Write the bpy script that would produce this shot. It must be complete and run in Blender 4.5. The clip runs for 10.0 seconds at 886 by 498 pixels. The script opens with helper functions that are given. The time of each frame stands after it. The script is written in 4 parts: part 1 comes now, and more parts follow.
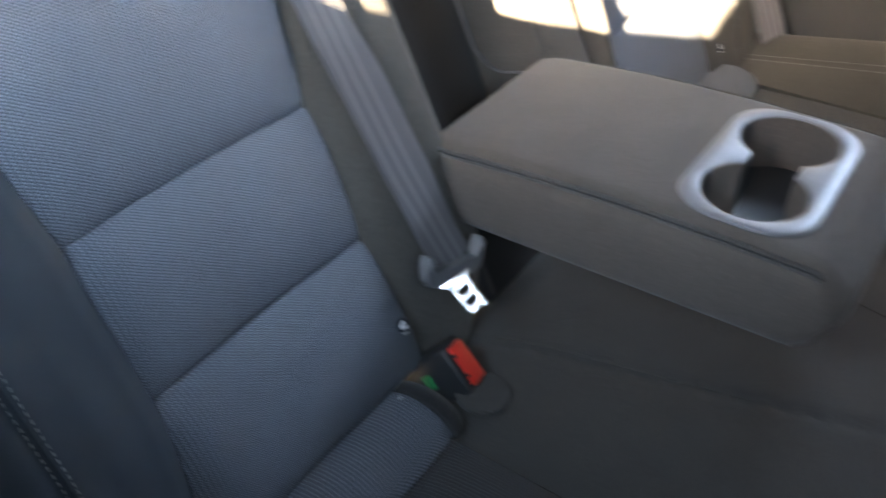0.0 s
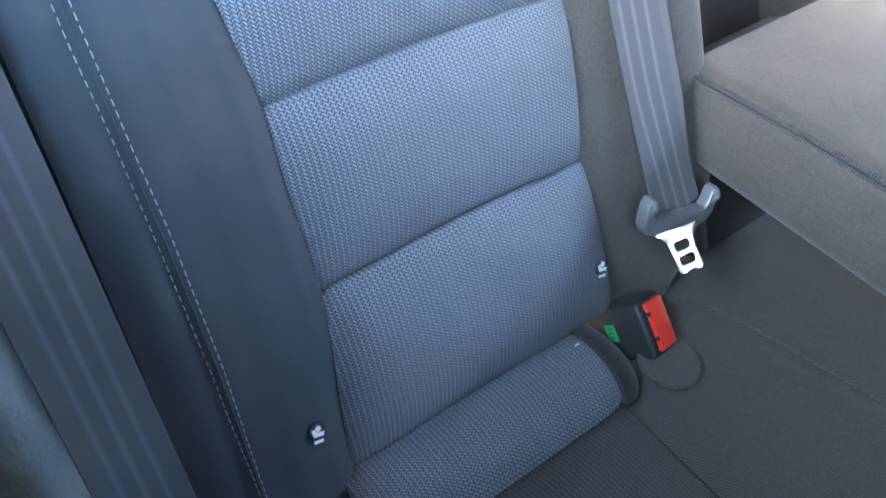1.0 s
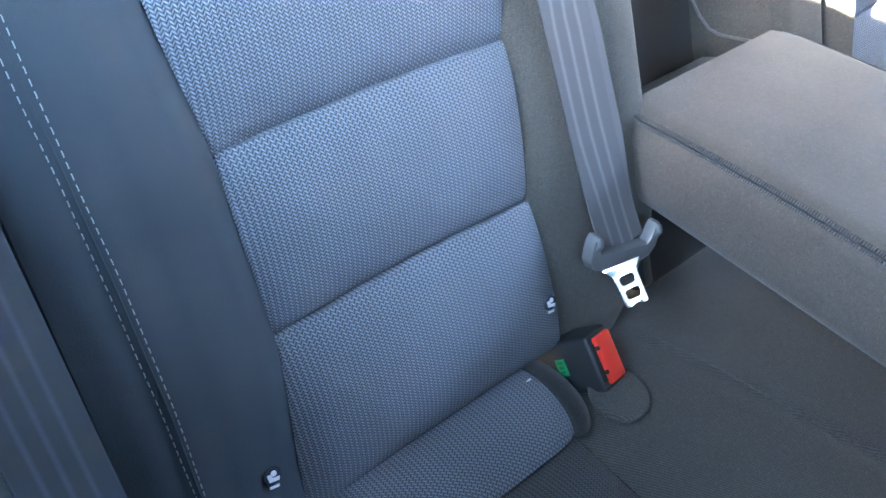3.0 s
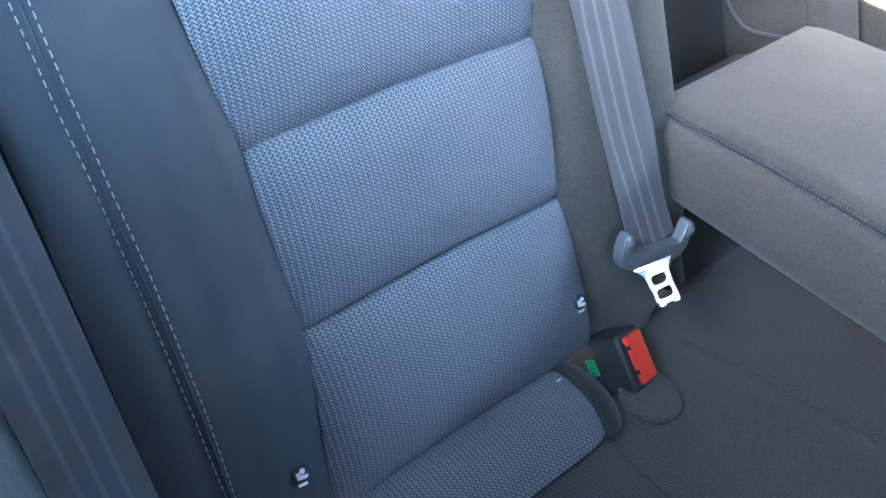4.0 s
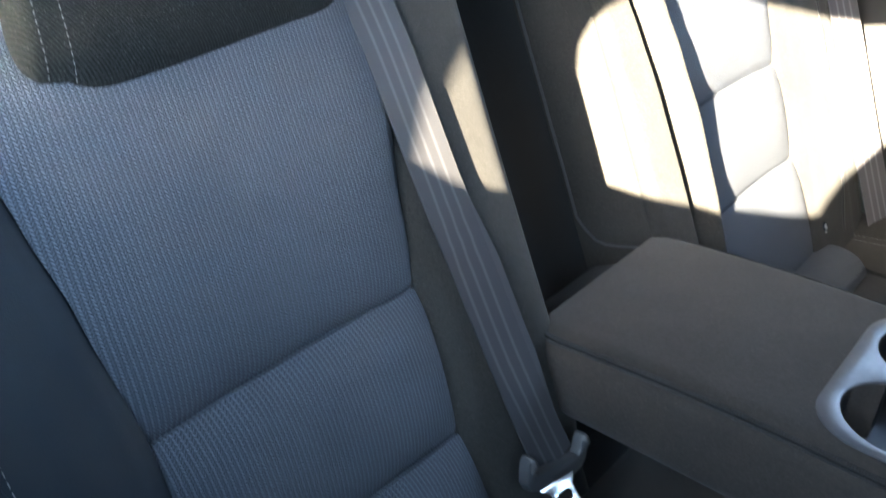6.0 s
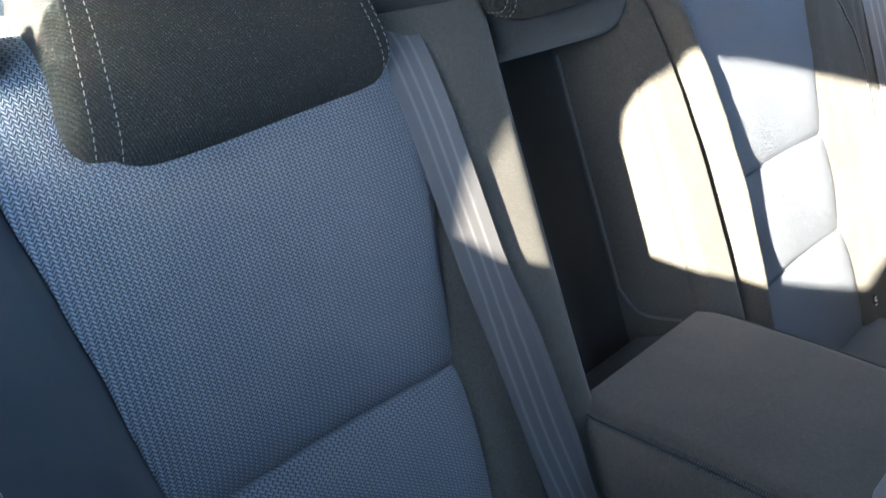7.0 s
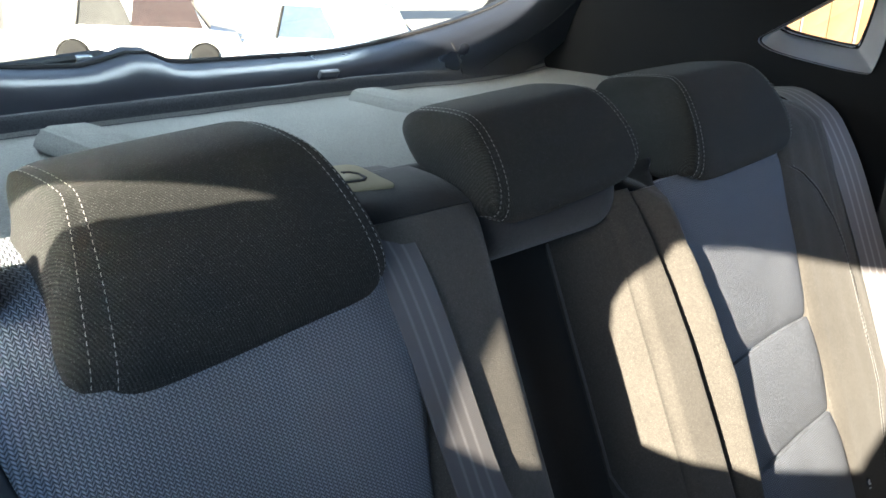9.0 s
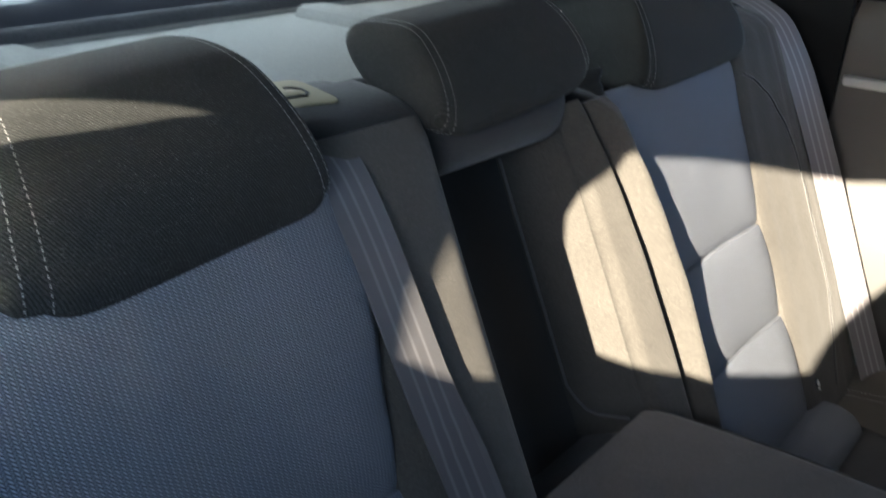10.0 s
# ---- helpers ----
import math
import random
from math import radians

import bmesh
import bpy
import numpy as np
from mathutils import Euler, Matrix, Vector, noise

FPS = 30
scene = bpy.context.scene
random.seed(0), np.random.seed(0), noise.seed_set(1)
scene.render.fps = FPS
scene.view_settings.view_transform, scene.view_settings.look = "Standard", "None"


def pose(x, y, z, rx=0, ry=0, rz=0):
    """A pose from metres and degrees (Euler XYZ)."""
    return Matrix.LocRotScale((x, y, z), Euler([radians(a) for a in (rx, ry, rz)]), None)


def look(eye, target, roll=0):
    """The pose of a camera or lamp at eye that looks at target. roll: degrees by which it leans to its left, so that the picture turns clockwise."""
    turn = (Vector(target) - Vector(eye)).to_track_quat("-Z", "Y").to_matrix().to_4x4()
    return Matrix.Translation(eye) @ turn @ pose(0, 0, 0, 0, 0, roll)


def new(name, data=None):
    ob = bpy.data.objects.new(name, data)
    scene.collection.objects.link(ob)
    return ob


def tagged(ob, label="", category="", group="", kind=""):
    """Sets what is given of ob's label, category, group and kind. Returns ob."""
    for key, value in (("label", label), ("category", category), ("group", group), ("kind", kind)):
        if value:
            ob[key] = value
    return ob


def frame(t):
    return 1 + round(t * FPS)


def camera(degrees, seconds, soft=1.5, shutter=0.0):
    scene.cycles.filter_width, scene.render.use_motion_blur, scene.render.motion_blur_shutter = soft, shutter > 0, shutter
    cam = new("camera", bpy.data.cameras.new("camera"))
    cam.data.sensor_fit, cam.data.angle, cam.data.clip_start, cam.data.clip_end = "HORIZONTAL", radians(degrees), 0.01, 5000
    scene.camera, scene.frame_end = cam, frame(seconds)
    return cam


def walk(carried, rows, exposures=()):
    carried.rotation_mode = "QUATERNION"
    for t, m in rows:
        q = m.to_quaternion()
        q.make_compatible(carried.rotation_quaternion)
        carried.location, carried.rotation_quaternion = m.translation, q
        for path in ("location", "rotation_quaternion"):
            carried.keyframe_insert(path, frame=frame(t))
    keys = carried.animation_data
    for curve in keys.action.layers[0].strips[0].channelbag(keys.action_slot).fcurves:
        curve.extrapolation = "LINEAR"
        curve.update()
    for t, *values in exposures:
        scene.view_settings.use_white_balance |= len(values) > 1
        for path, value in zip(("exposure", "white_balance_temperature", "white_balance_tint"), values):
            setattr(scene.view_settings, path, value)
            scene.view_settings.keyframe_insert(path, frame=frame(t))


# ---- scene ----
cam = camera(53.45, 10.0, soft=1.6, shutter=0.4)
walk(cam, [
    (0.0, pose(-0.7084, -0.3439, 1.1548, 52.417, 0.375, -55.214)),
    (0.2, pose(-0.6809, -0.2982, 1.1450, 52.309, 0.679, -49.720)),
    (0.5, pose(-0.6506, -0.2644, 1.1386, 51.610, -0.096, -42.252)),
    (1.0, pose(-0.6609, -0.2541, 1.1232, 43.487, -3.515, -37.687)),
    (1.5, pose(-0.6545, -0.2542, 1.1257, 42.838, -4.944, -39.255)),
    (2.0, pose(-0.6683, -0.2574, 1.1266, 44.402, -4.764, -43.595)),
    (2.5, pose(-0.6649, -0.2594, 1.1307, 45.885, -4.837, -41.616)),
    (3.8, pose(-0.6649, -0.2502, 1.1321, 45.955, -4.156, -40.171)),
    (4.0, pose(-0.6640, -0.2565, 1.1270, 46.136, -3.598, -39.555)),
    (4.5, pose(-0.6640, -0.2549, 1.1271, 45.853, -4.053, -39.436)),
    (5.0, pose(-0.6648, -0.2553, 1.1291, 47.011, -5.134, -40.948)),
    (5.5, pose(-0.6631, -0.2612, 1.1500, 53.641, -3.582, -46.807)),
    (6.0, pose(-0.6767, -0.2520, 1.1721, 59.805, -2.064, -50.266)),
    (6.2, pose(-0.6729, -0.2510, 1.1746, 61.017, -0.009, -48.018)),
    (7.3, pose(-0.6642, -0.2311, 1.1915, 64.327, -2.863, -47.660)),
    (7.5, pose(-0.6621, -0.2300, 1.1987, 66.077, -3.127, -47.130)),
    (8.0, pose(-0.6556, -0.2223, 1.2161, 69.184, -2.711, -47.096)),
    (8.5, pose(-0.6579, -0.2227, 1.2296, 70.969, -3.696, -48.203)),
    (9.0, pose(-0.6580, -0.2190, 1.2339, 71.680, -3.195, -48.147)),
    (9.5, pose(-0.6585, -0.2189, 1.2319, 71.195, -3.068, -48.341)),
    (10.0, pose(-0.6457, -0.2261, 1.2257, 66.826, -2.387, -50.878)),
], exposures=[
    (0.0, 5.39, 8000, 16), (0.5, 5.74, 7300, 10), (1.0, 6.56, 7000, 13), (1.5, 6.56, 7000, 13), (2.0, 6.81, 7100, 13), (2.5, 6.56, 6800, 13), (4.0, 6.46, 6500, 11), (4.5, 6.41, 6500, 11), (5.0, 6.41, 6500, 11), (5.5, 5.74, 6700, 10), (6.0, 4.39, 6800, 10), (6.2, 4.29, 6600, 10), (7.3, 4.19, 6300, 9),
    (7.5, 3.94, 6300, 9), (8.0, 3.64, 6400, 8), (8.5, 3.26, 6500, 10), (10.0, 3.21, 6700, 12)])

# ---- world, sun ----
SUN_WAY = Vector((1.0, 0.12, -0.363)).normalized()
world = bpy.data.worlds.new("sky")
scene.world = world
world.use_nodes = True
wn = world.node_tree
sky = wn.nodes.new("ShaderNodeTexSky")
sky.sky_type = "NISHITA"
sky.sun_disc = False
sky.sun_elevation = radians(20)
sky.sun_rotation = math.atan2(-SUN_WAY.x, -SUN_WAY.y)
sky.dust_density = 1.2
wn.links.new(sky.outputs[0], wn.nodes["Background"].inputs[0])
wn.nodes["Background"].inputs[1].default_value = 0.05
sun_data = bpy.data.lights.new("sun", "SUN")
sun_data.energy, sun_data.angle, sun_data.color = 4.9, radians(0.6), (1.0, 0.9, 0.72)
sun = new("sun", sun_data)
glow_data = bpy.data.lights.new("door_window_skylight", "AREA")
glow_data.shape, glow_data.size, glow_data.size_y = "RECTANGLE", 0.4, 0.28
glow_data.energy, glow_data.color = 0.263, (0.335, 0.63, 1.0)
glow = new("door_window_skylight", glow_data)
glow.matrix_world = look((-0.98, -0.76, 1.34), (-0.42, 0.0, 0.9))
side_data = bpy.data.lights.new("rear_door_skylight", "AREA")
side_data.shape, side_data.size, side_data.size_y = "RECTANGLE", 0.38, 0.26
side_data.energy, side_data.color = 0.36, (0.335, 0.63, 1.0)
side_light = new("rear_door_skylight", side_data)
side_light.matrix_world = look((-0.92, -0.1, 1.22), (0.0, 0.05, 0.92))
far_data = bpy.data.lights.new("far_door_skylight", "AREA")
far_data.shape, far_data.size, far_data.size_y = "RECTANGLE", 0.5, 0.3
far_data.energy, far_data.color = 0.476, (0.4, 0.62, 1.0)
far_light = new("far_door_skylight", far_data)
far_light.matrix_world = look((0.9, -0.42, 1.28), (0.2, 0.2, 0.95))
hatch_data = bpy.data.lights.new("rear_window_skylight", "AREA")
hatch_data.shape, hatch_data.size, hatch_data.size_y = "RECTANGLE", 0.85, 0.12
hatch_data.energy, hatch_data.color = 0.36, (0.7, 0.87, 1.0)
hatch_light = new("rear_window_skylight", hatch_data)
hatch_light.matrix_world = look((-0.05, 0.78, 1.24), (-0.02, 0.5, 1.0))
sun.matrix_world = look((-20, -2.4, 7.3), Vector((-20, -2.4, 7.3)) + SUN_WAY)


# ---- materials ----
class Nodes:
    """A small writer of node materials."""

    def __init__(self, name):
        self.mat = bpy.data.materials.new(name)
        self.mat.use_nodes = True
        self.tree = self.mat.node_tree
        self.bsdf = self.tree.nodes["Principled BSDF"]

    def node(self, kind, **inputs):
        n = self.tree.nodes.new(kind)
        for k, v in inputs.items():
            self.put(n.inputs[k.replace("_", " ")], v)
        return n

    def put(self, socket, v):
        if hasattr(v, "is_output"):
            self.tree.links.new(v, socket)
        else:
            socket.default_value = v

    def m(self, op, a, b=0.0, c=0.0):
        n = self.tree.nodes.new("ShaderNodeMath")
        n.operation = op
        for s, v in zip(n.inputs, (a, b, c)):
            self.put(s, v)
        return n.outputs[0]

    def coords(self):
        return self.tree.nodes.new("ShaderNodeTexCoord").outputs["Object"]

    def noise(self, scale, detail=3.0, vector=None, rough=0.55):
        n = self.node("ShaderNodeTexNoise", Scale=scale, Detail=detail, Roughness=rough)
        self.put(n.inputs["Vector"], vector or self.coords())
        return n.outputs[0]

    def mix(self, f, a, b):
        n = self.tree.nodes.new("ShaderNodeMix")
        n.data_type = "RGBA"
        self.put(n.inputs[0], f)
        self.put(n.inputs[6], a if hasattr(a, "is_output") else (*a, 1))
        self.put(n.inputs[7], b if hasattr(b, "is_output") else (*b, 1))
        return n.outputs[2]

    def ramp(self, v, lo, hi):
        n = self.tree.nodes.new("ShaderNodeMapRange")
        for s, x in zip(n.inputs, (v, lo, hi, 0.0, 1.0)):
            self.put(s, x)
        return n.outputs[0]

    def bump(self, height, strength, distance):
        n = self.node("ShaderNodeBump", Strength=strength, Distance=distance, Height=height)
        self.put(self.bsdf.inputs["Normal"], n.outputs[0])

    def done(self, color, rough, metal=0.0, sheen=0.0, spec=0.5):
        b = self.bsdf.inputs
        self.put(b["Base Color"], color if hasattr(color, "is_output") else (*color, 1))
        self.put(b["Roughness"], rough)
        self.put(b["Metallic"], metal)
        self.put(b["Sheen Weight"], sheen)
        self.put(b["Specular IOR Level"], spec)
        return self.mat


def zigzag_weave(name, dark, light, wide, tall, depth):
    """Coarse seat cloth of staggered slanting floats, in the cloth's own x and y."""
    n = Nodes(name)
    xyz = n.tree.nodes.new("ShaderNodeSeparateXYZ")
    wob = n.noise(30, 2)
    n.put(xyz.inputs[0], n.coords())
    u = n.m("ADD", n.m("DIVIDE", xyz.outputs[0], wide), n.m("MULTIPLY", wob, 0.35))
    v = n.m("ADD", n.m("DIVIDE", xyz.outputs[1], tall), n.m("MULTIPLY", wob, 0.35))
    fu = n.m("FRACT", u)
    zig = n.m("MINIMUM", n.m("DIVIDE", fu, 0.56), n.m("DIVIDE", n.m("SUBTRACT", 1.0, fu), 0.44))
    wave = n.m("COSINE", n.m("MULTIPLY", n.m("ADD", v, n.m("MULTIPLY", zig, 0.85)), 6.2832))
    band = n.m("MULTIPLY_ADD", wave, 0.5, 0.5)
    lane = n.m("POWER", n.m("MAXIMUM", n.m("SINE", n.m("MULTIPLY", zig, 3.1416)), 0.0), 0.6)
    second = n.m("MULTIPLY_ADD", n.m("GREATER_THAN", fu, 0.56), -0.35, 1.0)
    side = n.m("MULTIPLY", n.m("MULTIPLY_ADD", lane, 0.65, 0.35), second)
    thread = n.m("MULTIPLY", n.m("POWER", band, 0.7), side)
    fibre = n.noise(1400, 2)
    patch = n.noise(9, 3)
    f = n.m("MULTIPLY", thread, n.m("MULTIPLY_ADD", fibre, 0.7, 0.62))
    f = n.m("MULTIPLY", f, n.m("MULTIPLY_ADD", patch, 0.3, 0.85))
    n.bump(thread, 0.95, depth)
    return n.done(n.mix(f, dark, light), 0.85, sheen=0.12, spec=0.25)


def plain_cloth(name, base, scale=1.0, sheen=0.15, ribs=0.0, glint=2.6):
    """Fine matt knit: speckled fibres, faint rubbing marks and, if asked, slanting ribs."""
    n = Nodes(name)
    fibre = n.noise(1000 / scale, 3)
    grain = n.noise(330 / scale, 2)
    patch = n.noise(14, 4)
    speck = n.ramp(n.noise(1500 / scale, 1), 0.62, 0.78)
    f = n.m("ADD", n.m("MULTIPLY", grain, 0.25), n.m("ADD", n.m("MULTIPLY", fibre, 0.5), n.m("MULTIPLY", patch, 0.25)))
    height = n.m("ADD", fibre, n.m("MULTIPLY", grain, 0.6))
    if ribs:
        xyz = n.tree.nodes.new("ShaderNodeSeparateXYZ")
        n.put(xyz.inputs[0], n.coords())
        slant = n.m("ADD", xyz.outputs[0], n.m("MULTIPLY", n.m("SUBTRACT", xyz.outputs[1], xyz.outputs[2]), 0.5))
        rib = n.m("MULTIPLY_ADD", n.m("SINE", n.m("MULTIPLY", slant, 6.2832 / 0.0022)), 0.5, 0.5)
        f = n.m("ADD", n.m("MULTIPLY", f, 1.0 - ribs), n.m("MULTIPLY", rib, ribs))
        height = n.m("ADD", height, n.m("MULTIPLY", rib, 0.4))
    lo, hi, top = [c * 0.55 for c in base], [min(1, c * 1.4) for c in base], [min(1, c * glint) for c in base]
    n.bump(height, 0.5, 0.0006)
    return n.done(n.mix(speck, n.mix(n.ramp(f, 0.28, 0.72), lo, hi), top), 0.9, sheen=sheen, spec=0.1)


def grained(name, base, rough, scale=900.0, depth=0.0004, spec=0.5, vary=0.22):
    """Moulded plastic or leathercloth with a fine grain and hand marks."""
    n = Nodes(name)
    c = n.coords()
    vor = n.node("ShaderNodeTexVoronoi", Scale=scale, Vector=c)
    smear = n.noise(7, 4)
    fine = n.noise(scale * 0.6, 2)
    n.bump(n.m("ADD", vor.outputs["Distance"], fine), 0.45, depth)
    col = n.mix(smear, [x * 0.8 for x in base], [min(1, x * 1.2) for x in base])
    return n.done(col, n.m("MULTIPLY_ADD", smear, vary, rough - vary / 2), spec=spec)


def webbing(name, base, width):
    """Belt webbing: long stripes across its width and short cross ribs."""
    n = Nodes(name)
    xyz = n.tree.nodes.new("ShaderNodeSeparateXYZ")
    n.put(xyz.inputs[0], n.coords())
    u = n.m("DIVIDE", xyz.outputs[0], width)
    inner = n.m("LESS_THAN", n.m("ABSOLUTE", u), 0.33)
    stripe = n.m("MULTIPLY", inner, n.m("POWER", n.m("MAXIMUM", n.m("COSINE", n.m("MULTIPLY", u, 6.2832 * 4.4)), 0.0), 2.2))
    rib = n.m("SINE", n.m("MULTIPLY", xyz.outputs[1], 6.2832 / 0.0014))
    chevron = n.m("PINGPONG", n.m("MULTIPLY", u, 48.0), 1.0)
    herr = n.m("SINE", n.m("ADD", n.m("MULTIPLY", xyz.outputs[1], 6.2832 / 0.0016), n.m("MULTIPLY", chevron, 3.0)))
    edge = n.m("MULTIPLY", n.m("GREATER_THAN", n.m("ABSOLUTE", u), 0.47), 0.16)
    f = n.m("ADD", n.m("MULTIPLY_ADD", stripe, 0.62, 0.2), edge)
    f = n.m("ADD", f, n.m("MULTIPLY", herr, 0.03))
    f = n.m("MULTIPLY", f, n.m("MULTIPLY_ADD", n.noise(500, 2), 0.5, 0.75))
    n.bump(n.m("ADD", n.m("MULTIPLY", rib, 0.3), n.m("MULTIPLY", herr, 0.3)), 0.35, 0.00015)
    return n.done(n.mix(f, [x * 0.6 for x in base], [x * 1.7 for x in base]), 0.55, sheen=0.1, spec=0.4)


def mottled(name, a, b, scale, rough, metal=0.0, spec=0.5, depth=0.0):
    n = Nodes(name)
    f = n.m("ADD", n.m("MULTIPLY", n.noise(scale, 5), 0.6), n.m("MULTIPLY", n.noise(scale * 9, 3), 0.4))
    if depth:
        n.bump(f, 0.6, depth)
    return n.done(n.mix(n.ramp(f, 0.3, 0.7), a, b), rough, metal, spec=spec)


WEAVE = zigzag_weave("blue_zigzag_cloth", (0.026, 0.031, 0.041), (0.3, 0.332, 0.395), 0.0037, 0.0026, 0.0014)
WEAVE_DARK = zigzag_weave("charcoal_zigzag_cloth", (0.018, 0.02, 0.023), (0.105, 0.108, 0.118), 0.0037, 0.0026, 0.0014)
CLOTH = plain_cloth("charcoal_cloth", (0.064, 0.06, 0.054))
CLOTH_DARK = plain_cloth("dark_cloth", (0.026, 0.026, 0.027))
# Near-black seat top; also shade under head restraints and armrest put into colour.
SEAT_TOP_SHADE = plain_cloth("seat_top_shade_cloth", (0.009, 0.009, 0.01))
CLOTH_SEAT = plain_cloth("seat_cushion_cloth", (0.057, 0.053, 0.05), 1.0, 0.12, 0.3)
LEATHER = grained("black_leathercloth", (0.033, 0.042, 0.052), 0.66, 900, 0.0002, 0.22, 0.12)
HEAD_CLOTH = plain_cloth("head_restraint_cloth", (0.0195, 0.0205, 0.02), 1.0, 0.04, 0.34, 6.0)
ARM_CLOTH = plain_cloth("armrest_cloth", (0.075, 0.064, 0.057))
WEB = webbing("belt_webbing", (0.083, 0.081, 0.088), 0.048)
# Same belt webbing twice more, with shade, then brighter light, in its colour.
WEB_SHADED = webbing("shaded_belt_webbing", (0.036, 0.05, 0.066), 0.048)
WEB_LIT = webbing("lit_belt_webbing", (0.2, 0.19, 0.2), 0.048)
THREAD = mottled("pale_thread", (0.22, 0.22, 0.22), (0.34, 0.34, 0.33), 300, 0.7)
BLACK_PLASTIC = grained("black_plastic", (0.022, 0.023, 0.025), 0.48, 1300, 0.0002)
GREY_PLASTIC = grained("grey_plastic", (0.11, 0.112, 0.118), 0.3, 1500, 0.0002)
TRIM = grained("side_trim_plastic", (0.13, 0.17, 0.18), 0.55, 300, 0.001)
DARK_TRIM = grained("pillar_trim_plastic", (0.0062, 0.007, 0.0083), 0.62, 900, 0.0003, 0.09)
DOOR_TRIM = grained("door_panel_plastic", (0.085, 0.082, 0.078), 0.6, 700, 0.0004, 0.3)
HATCH_TRIM = grained("tailgate_trim_plastic", (0.014, 0.017, 0.024), 0.28, 1000, 0.00003, 0.9, 0.04)
SILVER = mottled("satin_silver_paint", (0.17, 0.165, 0.18), (0.22, 0.215, 0.23), 20, 0.42, 0.4)
BRIGHT_STRIP = mottled("bright_silver_paint", (0.6, 0.6, 0.6), (0.7, 0.7, 0.7), 30, 0.35, 0.3)
STEEL = mottled("bright_steel", (0.75, 0.76, 0.78), (0.86, 0.87, 0.88), 60, 0.22, 1.0)
RED = grained("red_plastic", (0.75, 0.045, 0.03), 0.35, 2000, 0.0001)
GREEN_DARK = mottled("dark_green_print", (0.0, 0.12, 0.04), (0.002, 0.15, 0.05), 90, 0.5)
GREEN = mottled("green_label", (0.0, 0.22, 0.07), (0.005, 0.3, 0.1), 90, 0.5)
TAG_DISC = mottled("shiny_tag_plastic", (0.03, 0.036, 0.048), (0.05, 0.058, 0.075), 200, 0.12)
WHITE_TAG = mottled("white_tag", (0.68, 0.68, 0.7), (0.8, 0.8, 0.8), 200, 0.5)
SHELF = mottled("grey_needle_felt", (0.115, 0.12, 0.118), (0.255, 0.262, 0.252), 520, 0.95, spec=0.15, depth=0.003)
# The shelf's felt again, with the shade on its rear lip put in.
SHELF_SHADED = mottled("shaded_needle_felt", (0.035, 0.038, 0.044), (0.085, 0.09, 0.1), 520, 0.9, spec=0.2, depth=0.002)
HEADLINER = mottled("headliner_felt", (0.1, 0.098, 0.095), (0.14, 0.137, 0.132), 300, 0.95, spec=0.1)
CARPET = mottled("black_carpet", (0.015, 0.015, 0.016), (0.035, 0.035, 0.036), 500, 0.95, spec=0.1, depth=0.002)
BLACK_GAP = mottled("black_rubber", (0.008, 0.008, 0.009), (0.014, 0.014, 0.015), 300, 0.7)
REVEAL = grained("reveal_plastic", (0.3, 0.305, 0.315), 0.34, 900, 0.0002)
# Warm tint stands in for light on the plate, put into its colour.
PLATE = grained("release_plastic", (0.26, 0.225, 0.14), 0.7, 1500, 0.0001, 0.15)
PIPING = mottled("grey_piping", (0.085, 0.085, 0.085), (0.125, 0.125, 0.125), 200, 0.6)


def glass(name, tint, rough=0.0):
    n = Nodes(name)
    n.bsdf.inputs["Transmission Weight"].default_value = 1.0
    n.bsdf.inputs["IOR"].default_value = 1.45
    return n.done(tint, rough)


GLASS = glass("window_glass", (0.9, 0.95, 0.93))


# ---- builders ----
RECLINE = radians(25.27)
SEAT = Matrix(((1, 0, 0, 0), (0, math.sin(RECLINE), -math.cos(RECLINE), 0), (0, math.cos(RECLINE), math.sin(RECLINE), 0.564), (0, 0, 0, 1)))


def link(name, bm, material, smooth=True):
    bmesh.ops.recalc_face_normals(bm, faces=bm.faces)
    me = bpy.data.meshes.new(name)
    bm.to_mesh(me)
    bm.free()
    for mat in material if isinstance(material, (list, tuple)) else [material]:
        me.materials.append(mat)
    if smooth:
        me.shade_smooth()
        me.set_sharp_from_angle(angle=radians(38))
    return new(name, me)


def part(name, bm, material, parent, label="", m=None, smooth=True):
    ob = link(name, bm, material, smooth)
    ob.parent = parent
    if m is not None:
        ob.matrix_basis = m
    return tagged(ob, label)


def thing(name, label, category, m=None, group="", kind=""):
    ob = new(name)
    ob.empty_display_size = 0.05
    ob.matrix_basis = m or Matrix()
    return tagged(ob, label, category, group, kind)


def curve(knots, v):
    """Smooth run through (place, value) knots."""
    if v <= knots[0][0]:
        return knots[0][1]
    for (a, fa), (b, fb) in zip(knots, knots[1:]):
        if v <= b:
            t = (v - a) / (b - a)
            t = t * t * (3 - 2 * t) * 0.5 + t * 0.5
            return fa + (fb - fa) * t
    return knots[-1][1]


